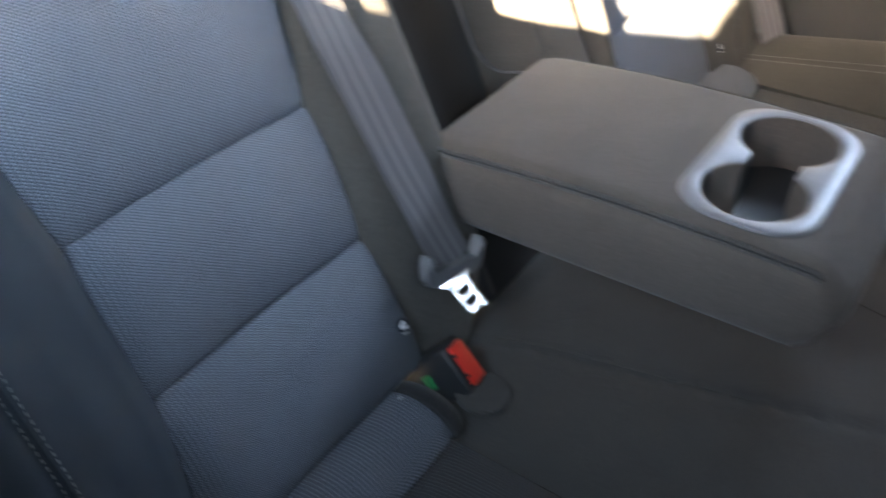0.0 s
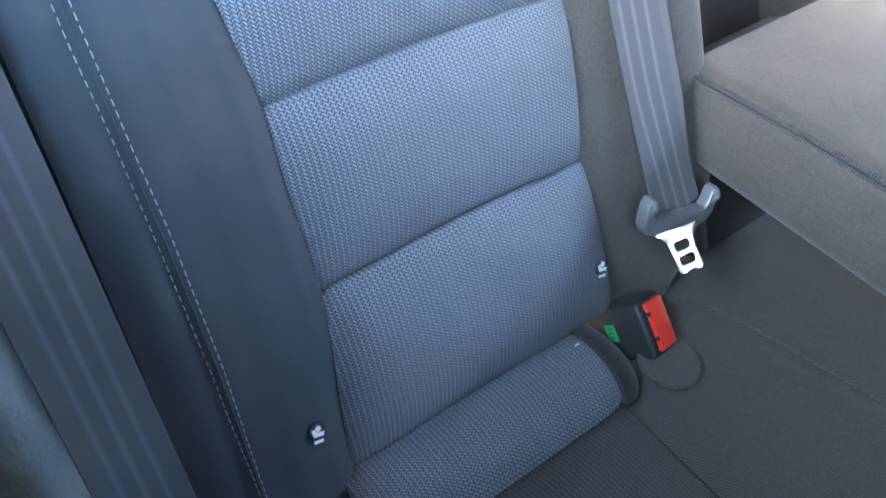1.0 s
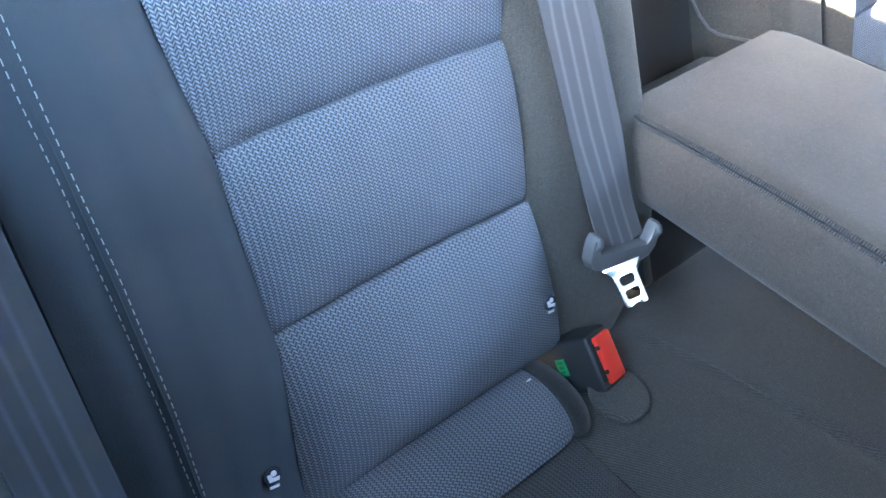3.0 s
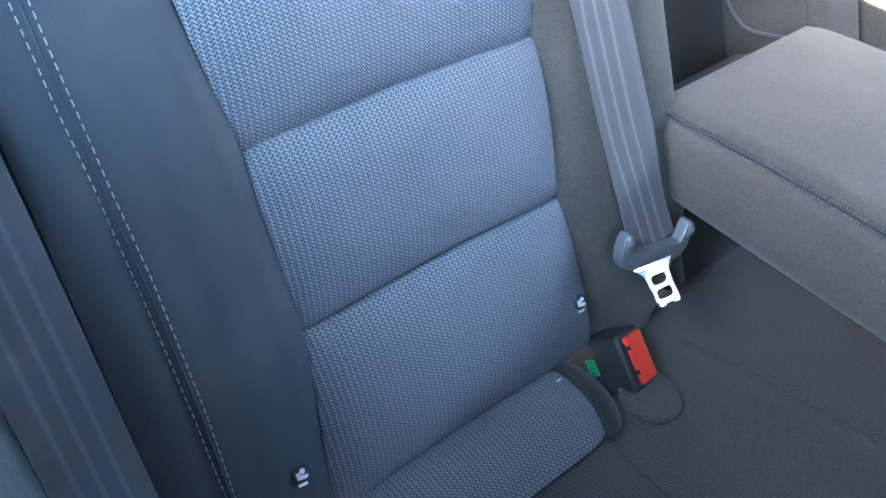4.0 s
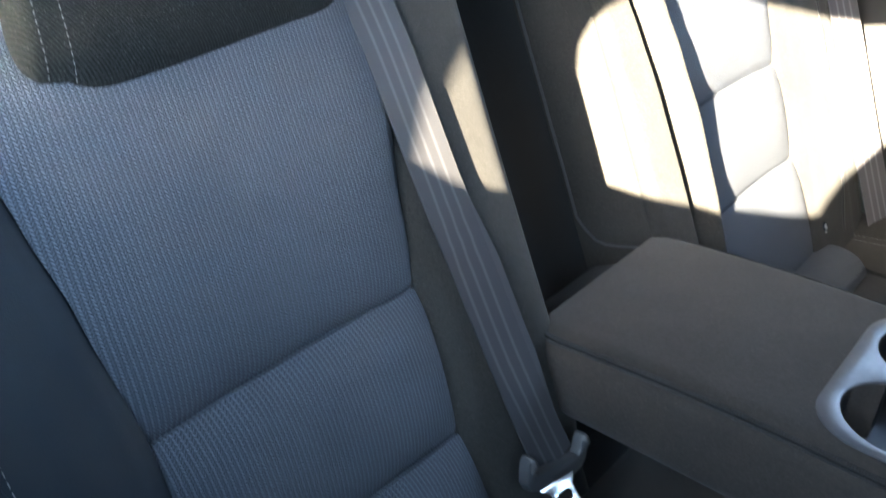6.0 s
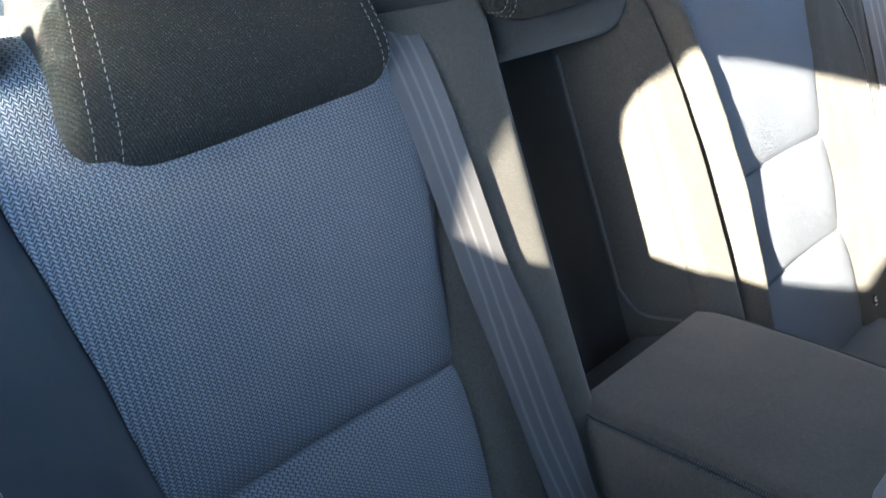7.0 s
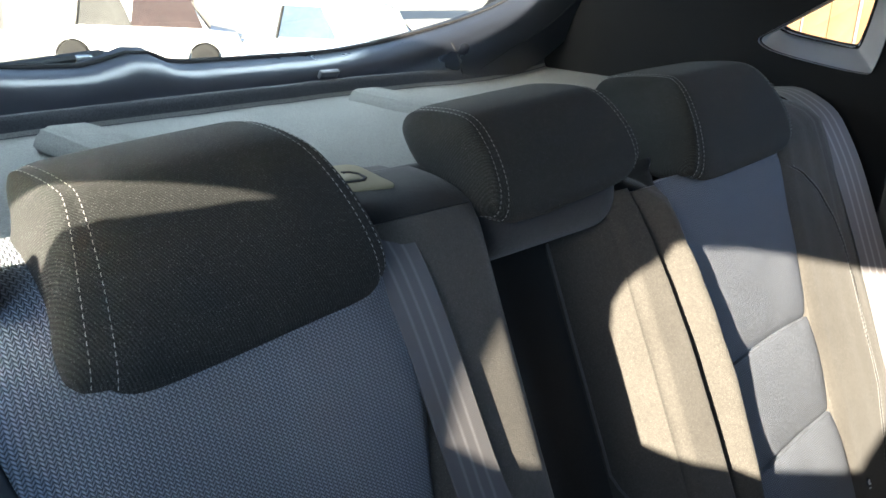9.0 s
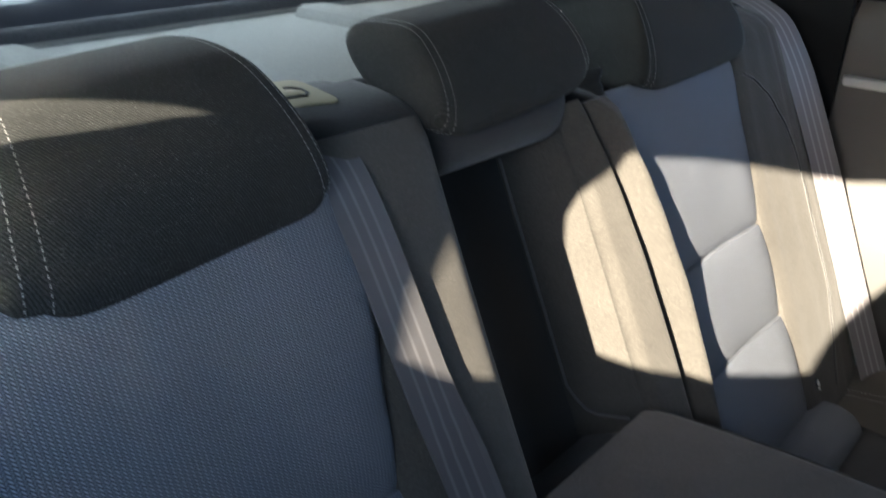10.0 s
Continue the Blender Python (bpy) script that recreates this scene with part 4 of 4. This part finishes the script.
part("rim", tube([(a, b, 0.0015) for a, b in smooth_loop(TAB)[2:44]], 0.0008), CLOTH_SEAT, flap, "sewn rim")

# ---- side trims, pillars, doors ----


for sign, tag in ((-1, "left"), (1, "right")):
    turn = Matrix(((0, 0, sign, 0), (1, 0, 0, 0), (0, 1, 0, 0), (0, 0, 0, 1)))
    hole_edge = QUARTER_LEFT if sign < 0 else [(y + 0.014, z) for y, z in QUARTER]
    mouth = smooth_loop(grow(hole_edge, 1.34, -0.026, -0.016) if sign > 0 else grow(hole_edge, 1.3, 0.0, -0.016), 2)
    narrow = smooth_loop(hole_edge, 2) if sign > 0 else grow(smooth_loop(hole_edge, 2), 1.0 / 0.93, 0, 0)
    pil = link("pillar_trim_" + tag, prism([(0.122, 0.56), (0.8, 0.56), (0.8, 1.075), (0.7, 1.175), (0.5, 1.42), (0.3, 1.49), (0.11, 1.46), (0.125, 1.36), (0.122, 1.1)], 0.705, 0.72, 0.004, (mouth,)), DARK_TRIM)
    pil.matrix_basis = turn
    tagged(pil, "dark plastic rear pillar trim round the quarter window", "pillar trim", kind="structure")
    win = thing("window_quarter_" + tag, "small quarter window with pale plastic reveal", "window", turn, kind="structure")
    part("window_frame", loft([[(y, z, 0.7) for y, z in grow(mouth, 1.015, 0, 0)], [(y, z, 0.722) for y, z in grow(mouth, 0.985, 0, 0)], [(y, z, 0.762) for y, z in narrow], [(y, z, 0.775) for y, z in narrow]], caps=False), REVEAL, win, "smooth grey plastic reveal")
    part("seal", loft([[(y, z, 0.772) for y, z in grow(narrow, 1.0, 0, 0)], [(y, z, 0.772) for y, z in grow(narrow, 0.93, 0, 0)], [(y, z, 0.778) for y, z in grow(narrow, 0.93, 0, 0)]], caps=False), BLACK_GAP, win, "black rubber seal")
    pane = part("pane", prism(narrow, 0.779, 0.782), GLASS, win, "clear glass")
    pane.visible_shadow = False

    d = thing("door_" + tag, "dark plastic rear door panel with a slim silver strip", "door", Matrix(), kind="structure")
    if sign > 0:
        secs = []
        for y in (0.126, 0.119, 0.09, -0.3, -0.9, -1.0):
            k = 0.012 if y > 0.12 else 0.0
            secs.append([(0.74, y, 0.4), (0.706 + k, y, 0.4), (0.69 + k, y, 0.62), (0.672 + k, y, 0.7), (0.676 + k, y, 0.8), (0.7 + k, y, 0.84), (0.703 + k, y, 0.97), (0.712 + k, y, 1.06), (0.735 + k, y, 1.085), (0.765, y, 1.08), (0.765, y, 0.4)])
        part("panel", loft(secs), DOOR_TRIM, d)
        far_pane = part("pane", slab(0.79, -0.47, 1.07, 0.794, 0.08, 1.43), GLASS, d, "clear side glass")
        far_pane.visible_shadow = False
        part("strip", slab(0.69, -0.98, 0.969, 0.708, 0.112, 0.983, 0.004), BRIGHT_STRIP, d, "satin silver trim strip")
        part("seal", tube([(0.715, 0.131, 0.45 + 0.06 * k) for k in range(11)], 0.01), BLACK_GAP, d, "black door seal")
    else:
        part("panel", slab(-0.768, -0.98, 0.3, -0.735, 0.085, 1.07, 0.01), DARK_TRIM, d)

    # trim between the backrest and the body side
    def trim(u, v, sign=sign):
        x = 0.612 + 0.15 * u
        s = -0.06 + 0.59 * v
        p = SEAT @ Vector((sign * x, s, 0.004 + 0.03 * math.sin(u * 1.8) - 0.02 * v))
        return tuple(p)
    st = link("side_trim_" + tag, sheet(trim, 10, 16, lambda u, v, sign=sign: tuple(Vector(trim(u, v)) + Vector((0, 0.07, -0.03)))), TRIM)
    tagged(st, "grey-green grained plastic trim beside the backrest", "side trim", kind="structure")

# ---- parcel shelf ----
shelf = thing("parcel_shelf", "grey felt parcel shelf with moulded ribs", "parcel shelf", pose(0, 0, 0))


def shelf_face(u, v):
    x = -0.68 + 1.36 * u
    y = 0.315 + 0.43 * v + 0.012 * (1 - (x / 0.68) ** 2)
    z = curve([(0.0, 1.014), (0.06, 1.03), (0.925, 1.032), (0.938, 1.034), (0.949, 1.05), (0.956, 1.053), (0.995, 1.053), (1.0, 1.046)], v)
    return (x, y, z + 0.022 * max(-0.3, min(0.3, x)) + 0.018 * max(0, (abs(x) - 0.45) / 0.23) ** 2 + 0.0008 * noise.noise(Vector((x * 15, y * 15, 2))))


part("board", sheet(shelf_face, 70, 90, lambda u, v: (shelf_face(u, v)[0], shelf_face(u, v)[1], 1.008)), SHELF, shelf)


def shelf_lip(u, v):
    x, y, z = shelf_face(u, 0.93 + 0.07 * v)
    return (x, y - 0.0015 * math.sin(3.1416 * v), z + 0.0025 * math.sin(3.1416 * v))


part("rear_lip", sheet(shelf_lip, 70, 24, lambda u, v: (shelf_lip(u, v)[0], shelf_lip(u, v)[1], 1.01)), SHELF_SHADED, shelf, "felt lip along the rear edge, coloured as in shade")
for x, y in ((-0.242, 0.617), (0.222, 0.662)):
    bm = loft([[(x - w, y - l, z), (x + w, y - l, z), (x + w * 0.9, y + 0.045, z), (x - w * 0.9, y + 0.045, z)] for w, l, z in ((0.042, 0.14, 1.028), (0.034, 0.12, 1.046), (0.026, 0.1, 1.051))])
    bmesh.ops.bevel(bm, geom=bm.edges[:], offset=0.004, segments=2, affect="EDGES")
    part("rib", bm, SHELF, shelf, "raised felt rib")

# ---- tailgate ----
tail = thing("tailgate", "dark plastic tailgate trim below a wide rear window", "tailgate", Matrix(), kind="structure")


FRAME = [((0.0, 0.806, 1.086), (0, 0, -1), (0, -1, 0)), ((0.2, 0.804, 1.089), (0.04, 0, -1), (0, -1, 0)), ((0.3, 0.8, 1.097), (0.12, 0, -1), (0, -1, 0)),
         ((0.4, 0.793, 1.113), (0.25, 0, -0.97), (0, -1, 0)), ((0.5, 0.782, 1.135), (0.42, 0, -0.9), (-0.05, -1, 0)), ((0.585, 0.765, 1.163), (0.62, 0, -0.78), (-0.1, -1, 0)),
         ((0.64, 0.74, 1.2), (0.85, 0, -0.5), (-0.2, -0.95, -0.1)), ((0.662, 0.7, 1.255), (0.97, 0, -0.2), (-0.2, -0.9, -0.3)), ((0.645, 0.62, 1.36), (1, 0, 0), (-0.1, -0.8, -0.5)), ((0.6, 0.53, 1.48), (1, 0, 0), (-0.1, -0.8, -0.5))]
SECTION = [(-0.004, -0.012), (0.0, 0.0), (0.0015, 0.012), (0.004, 0.025), (0.009, 0.038), (0.0175, 0.048), (0.032, 0.0555), (0.05, 0.0595), (0.075, 0.062), (0.12, 0.055), (0.12, -0.02)]


def frame_at(t):
    """Place, outward way and inward way at t along half of the window frame."""
    k = min(int(t), len(FRAME) - 2)
    f = t - k
    f0 = FRAME[max(k - 1, 0)], FRAME[k], FRAME[k + 1], FRAME[min(k + 2, len(FRAME) - 1)]
    out = []
    for part_no in range(3):
        a, b, c, d = (Vector(q[part_no]) for q in f0)
        out.append(0.5 * ((2 * b) + (c - a) * f + (2 * a - 5 * b + 4 * c - d) * f * f + (3 * b - a - 3 * c + d) * f ** 3))
    return out[0], out[1].normalized(), out[2].normalized()


for sign in (-1, 1):
    secs, seal, joint = [], [], []
    for k in range(73):
        p, w, n = frame_at(k / 8)
        lift = 0.015 * math.exp(-((sign * p.x + 0.085) / 0.04) ** 4)
        ring = []
        for i, (a, b) in enumerate(SECTION):
            q = p + w * a + n * b + Vector((0, 0, lift * max(0.0, 1 - a / 0.02)))
            ring.append((sign * q.x, q.y, q.z))
        secs.append(ring)
        q = p + Vector((0, 0, lift)) + n * 0.003
        seal.append((sign * q.x, q.y, q.z))
        if k >= 30:
            q = p + w * (0.062 + 0.012 * max(0, (36 - k) / 6)) + n * 0.0612
            joint.append((sign * q.x, q.y, q.z))
    part("window_surround", loft(secs), HATCH_TRIM, tail, "smooth dark plastic window surround with a soft sheen")
    part("rear_seal", tube(seal, 0.0045), BLACK_GAP, tail, "black glass edge band")
    part("joint", tube(joint, 0.0009), BLACK_PLASTIC, tail, "thin dark joint line")
    part("panel_gap", tube([tuple(Vector((sign * (frame_at(3.4)[0] + frame_at(3.4)[1] * a + frame_at(3.4)[2] * b).x, (frame_at(3.4)[0] + frame_at(3.4)[1] * a + frame_at(3.4)[2] * b).y, (frame_at(3.4)[0] + frame_at(3.4)[1] * a + frame_at(3.4)[2] * b).z))) for a, b in SECTION[5:9]], 0.0009, 6), BLACK_GAP, tail, "fine dark panel gap")
part("clip", slab(-0.017, -0.004, -0.0065, 0.017, 0.003, 0.0065, 0.0015), GREY_PLASTIC, tail, "small grey plastic clip", pose(0.188, 0.747, 1.067, 34, 0, 0))
part("lower_skin", slab(-0.7, 0.83, 0.35, 0.7, 0.86, 1.05, 0.01), HATCH_TRIM, tail, "tailgate skin")
part("top_trim", slab(-0.62, 0.57, 1.36, 0.62, 0.64, 1.385, 0.008), HATCH_TRIM, tail, "dark header trim")
pane = part("pane", loft([[(-0.7, 0.84, 1.04), (0.7, 0.84, 1.04), (0.7, 0.844, 1.044), (-0.7, 0.844, 1.044)], [(-0.62, 0.53, 1.5), (0.62, 0.53, 1.5), (0.62, 0.534, 1.504), (-0.62, 0.534, 1.504)]]), GLASS, tail, "clear rear window glass")
pane.visible_shadow = False

wiper = thing("rear_wiper", "black rear wiper resting along the bottom of the window", "wiper", pose(-0.098, 0.862, 1.094, 0, 0, 0))
part("arm", tube([(0.03, 0.0, -0.008), (0.0, 0.0, 0.0), (-0.14, -0.002, -0.012), (-0.34, -0.004, -0.026)], 0.007), BLACK_PLASTIC, wiper)
part("blade", slab(-0.44, -0.012, -0.04, -0.02, -0.002, -0.022, 0.003), BLACK_GAP, wiper, "black rubber blade")
part("pivot", tube([(0.02, -0.02, -0.012), (0.02, 0.02, -0.012)], 0.014, 14), BLACK_PLASTIC, wiper, "black pivot cap")
part("joint", slab(-0.035, -0.012, -0.012, -0.012, 0.008, 0.002, 0.003), STEEL, wiper, "bright joint")

# ---- outside ----
ASPHALT = mottled("dry_concrete_drive", (0.3, 0.29, 0.27), (0.4, 0.39, 0.36), 3, 0.9, depth=0.004)
def land(x, y):
    """The drive falls away behind the car and levels out at the street."""
    t = max(0.0, min(1.0, (y - 2.0) / 13.6))
    return -1.56 * (0.5 * t + 0.5 * t * t * (3 - 2 * t))


grid_y = [-300, -60, -10, -2] + [2 + 0.4 * k for k in range(36)] + [20, 30, 60, 300]
bm = bmesh.new()
rows = [[bm.verts.new((x, y, land(x, y))) for x in (-300, -40, -8, 0, 8, 40, 300)] for y in grid_y]
for a, b in zip(rows, rows[1:]):
    for k in range(6):
        bm.faces.new((a[k], a[k + 1], b[k + 1], b[k]))
ground = tagged(link("ground", bm, ASPHALT), "pale sunlit concrete drive sloping down behind the car", "ground", kind="structure")
WHITE_PAINT = mottled("white_car_paint", (0.74, 0.74, 0.74), (0.8, 0.8, 0.8), 2, 0.25)
BLUE_PAINT = mottled("blue_car_paint", (0.34, 0.45, 0.62), (0.38, 0.5, 0.66), 2, 0.25)
TYRE = mottled("tyre_rubber", (0.012, 0.012, 0.013), (0.02, 0.02, 0.02), 60, 0.85)
DARK_GLASS = mottled("dark_car_glass", (0.03, 0.024, 0.027), (0.07, 0.05, 0.052), 2, 0.1)
GREY_GLASS = mottled("grey_car_glass", (0.05, 0.05, 0.052), (0.1, 0.1, 0.1), 2, 0.1)
BLUE_GLASS = mottled("blue_tinted_car_glass", (0.05, 0.08, 0.13), (0.1, 0.13, 0.18), 2, 0.1)
PALE_GLASS = mottled("pale_reflecting_car_glass", (0.1, 0.13, 0.16), (0.18, 0.21, 0.24), 2, 0.1)
DARK_RIM = mottled("dark_wheel_rim", (0.004, 0.004, 0.005), (0.008, 0.008, 0.009), 30, 0.5)
BIN = grained("maroon_bin_plastic", (0.09, 0.03, 0.026), 0.5, 60, 0.002)
SLATE = mottled("slate_grey_paint", (0.03, 0.026, 0.034), (0.045, 0.04, 0.05), 2, 0.5)
WALL = mottled("pale_render", (0.55, 0.5, 0.44), (0.66, 0.6, 0.54), 1.5, 0.9, depth=0.003)
WHITE_WALL = mottled("white_render", (0.7, 0.69, 0.67), (0.8, 0.79, 0.77), 2, 0.9, depth=0.003)
TIMBER = mottled("orange_pine_boards", (0.11, 0.055, 0.025), (0.2, 0.105, 0.05), 2.5, 0.8, depth=0.002)


def car(name, label, m, paint, length, height, bonnet, panes):
    t = thing(name, label, "car", m)
    half = 0.85
    L = length / 2
    wheels = (-L + 0.55, L - 0.85)
    low = [(-L, 0.3), (-L - 0.03, 0.55), (-L + 0.05, 0.86), (-L + 0.3, 0.92), (L - bonnet, 0.96), (L - 0.12, 0.84), (L, 0.62), (L + 0.02, 0.3)]
    under = []
    for wx in (wheels[1], wheels[0]):
        under += [(wx + 0.37 * math.cos(radians(a)), 0.3 + 0.37 * math.sin(radians(a))) for a in range(0, 181, 20)]
    bm = prism(low[:1] + low[1:] + under, -half, half, 0.05)
    turn = Matrix(((1, 0, 0, 0), (0, 0, -1, 0), (0, 1, 0, 0), (0, 0, 0, 1)))
    bm.transform(turn)
    part("body", bm, paint, t)
    roof_z = height
    cab = [(-L + 0.25, 0.9), (-L + 0.55, roof_z - 0.06), (-L + 0.9, roof_z), (L - bonnet - 0.85, roof_z), (L - bonnet - 0.55, roof_z - 0.06), (L - bonnet + 0.05, 0.93)]
    bm = prism(cab, -half + 0.1, half - 0.1, 0.05)
    bm.transform(turn)
    cabin = part("cabin", bm, paint, t)
    for sign in (-1, 1):
        mid = (cab[1][0] + cab[4][0]) / 2
        for a, b, pane_glass in ((cab[0][0] + 0.42, mid - 0.05, panes[0]), (mid + 0.05, cab[5][0] - 0.3, panes[1])):
            side = sign * (half - 0.1)
            bm = loft([[(a, side - 0.012, 0.98), (b + 0.14, side - 0.012, 0.98), (b + 0.14, side + 0.012, 0.98), (a, side + 0.012, 0.98)], [(a + 0.1, side - 0.012, roof_z - 0.12), (b - 0.16, side - 0.012, roof_z - 0.12), (b - 0.16, side + 0.012, roof_z - 0.12), (a + 0.1, side + 0.012, roof_z - 0.12)]])
            part("side_window", bm, pane_glass, t, "dark side window")
        a = cab[0][0] + 0.38
        part("window_seal", tube([(a, sign * (half - 0.095), 0.96), (a + 0.04, sign * (half - 0.095), 1.15), (a + 0.12, sign * (half - 0.095), roof_z - 0.12)], 0.03, 8), BLACK_GAP, t, "black rubber window seal")
    x0, x1 = cab[4][0], cab[5][0]
    part("windscreen", loft([[(x1 + 0.008, -0.66, 0.99), (x1 + 0.008, 0.66, 0.99), (x1 - 0.02, 0.66, 0.98), (x1 - 0.02, -0.66, 0.98)], [(x0 + 0.03, -0.6, roof_z - 0.1), (x0 + 0.03, 0.6, roof_z - 0.1), (x0, 0.6, roof_z - 0.11), (x0, -0.6, roof_z - 0.11)]]), DARK_GLASS, t, "dark raked windscreen")
    for sign in (-1, 1):
        for wx in wheels:
            w = thing("wheel", "", "", pose(wx, sign * (half - 0.11), 0.32, 90, 0, 0))
            w.parent = t
            bm = bmesh.new()
            bmesh.ops.create_cone(bm, cap_ends=True, segments=36, radius1=0.32, radius2=0.32, depth=0.2)
            bmesh.ops.bevel(bm, geom=[e for e in bm.edges if abs(e.verts[0].co.z - e.verts[1].co.z) < 0.01], offset=0.03, segments=2, affect="EDGES")
            part("tyre", bm, TYRE, w)
            bm = bmesh.new()
            bmesh.ops.create_cone(bm, cap_ends=True, segments=30, radius1=0.2, radius2=0.2, depth=0.21)
            part("rim", bm, DARK_RIM, w)
        part("headlight", slab(L - 0.14, sign * 0.62 - 0.16, 0.66, L + 0.012, sign * 0.62 + 0.16, 0.78, 0.02), STEEL, t, "clear headlight")
    part("bumper", slab(L - 0.05, -0.82, 0.32, L + 0.06, 0.82, 0.56, 0.04), paint, t)
    return t


car("parked_car", "tall white hatchback parked across the foot of the drive", pose(10.4, 18.65, -1.56, 0, 0, -33.7), WHITE_PAINT, 4.2, 1.82, 0.78, (GREY_GLASS, DARK_GLASS))
car("parked_car", "pale blue saloon parked on the sloping drive", pose(11.2, 12.4, land(11.2, 12.4), 0, 0, -40), BLUE_PAINT, 4.4, 1.66, 1.15, (BLUE_GLASS, PALE_GLASS))


def bin_thing(x, y, turn):
    t = thing("wheelie_bin", "maroon ribbed plastic bin standing by the drive", "bin", pose(x, y, land(x, y) - 0.02, 0, 0, turn), "bins by the drive")
    bm = loft([[(px * k, py * k, z) for px, py in rounded(-0.29, -0.33, 0.29, 0.33, 0.05, 3)] for z, k in ((0.04, 0.82), (0.3, 0.87), (0.31, 0.89), (0.62, 0.93), (0.63, 0.95), (0.92, 1.0), (0.98, 1.04), (1.0, 1.04))])
    part("tub", bm, BIN, t)
    part("lid", slab(-0.31, -0.35, 1.0, 0.31, 0.36, 1.06, 0.025), BIN, t)
    for s in (-1, 1):
        bm = bmesh.new()
        bmesh.ops.create_cone(bm, cap_ends=True, segments=20, radius1=0.1, radius2=0.1, depth=0.05, matrix=pose(s * 0.25, 0.3, 0.1, 0, 90, 0))
        part("wheel", bm, TYRE, t)
    return t


for x, y, a in ((2.32, 8.3, 10), (1.5, 8.6, -5)):
    bin_thing(x, y, a)

house = thing("house", "pale rendered house wall with a slate grey garage door", "house", pose(9, 28.0, -1.56))
part("wall", slab(-9, 0, 0, 12, 0.3, 4.6), WALL, house, "pale rendered wall")
part("roof", loft([[(-9.4, -0.6, 4.5), (12.4, -0.6, 4.5), (12.4, -0.5, 4.6), (-9.4, -0.5, 4.6)], [(-9.4, 3.5, 6.6), (12.4, 3.5, 6.6), (12.4, 3.5, 6.7), (-9.4, 3.5, 6.7)]]), BIN, house, "tiled roof slope")
garage = part("garage_door", slab(-1.4, -0.06, 0, 1.4, 0.02, 2.2, 0.01), SLATE, house, "slate grey panelled garage door")
for k in range(8):
    part("panel", slab(-1.3, -0.09, 0.08 + k * 0.265, 1.3, -0.055, 0.32 + k * 0.265, 0.012), SLATE, garage)

fence = thing("fence", "tall orange-brown pine board fence in full sun", "fence", pose(3.6, 0, 0))
for y in (0.5, 1.52, 2.55):
    part("post", slab(0.03, y - 0.05, -0.1, 0.13, y + 0.05, 1.9, 0.01), TIMBER, fence)
for z in (0.4, 1.5):
    part("rail", slab(0.0, 0.36, z - 0.05, 0.04, 2.66, z + 0.05, 0.008), TIMBER, fence)
board = part("board", slab(-0.02, -0.058, -0.06, 0.0, 0.058, 1.85, 0.006), TIMBER, fence)
for k in range(19):
    o = board if k == 0 else new("board", board.data)
    o.parent = fence
    o.matrix_basis = pose(random.uniform(-0.004, 0.004), 0.42 + k * 0.122, random.uniform(-0.02, 0.02), random.uniform(-0.4, 0.4), 0, 0)

garden_wall = thing("garden_wall", "white rendered garden wall beside the board fence", "wall", pose(3.6, 0, 0))
part("wall", slab(-0.03, -7.0, -0.05, 0.17, 0.33, 1.75, 0.01), WHITE_WALL, garden_wall)
part("coping", slab(-0.07, -7.02, 1.75, 0.21, 0.34, 1.82, 0.015), WHITE_WALL, garden_wall, "white coping")
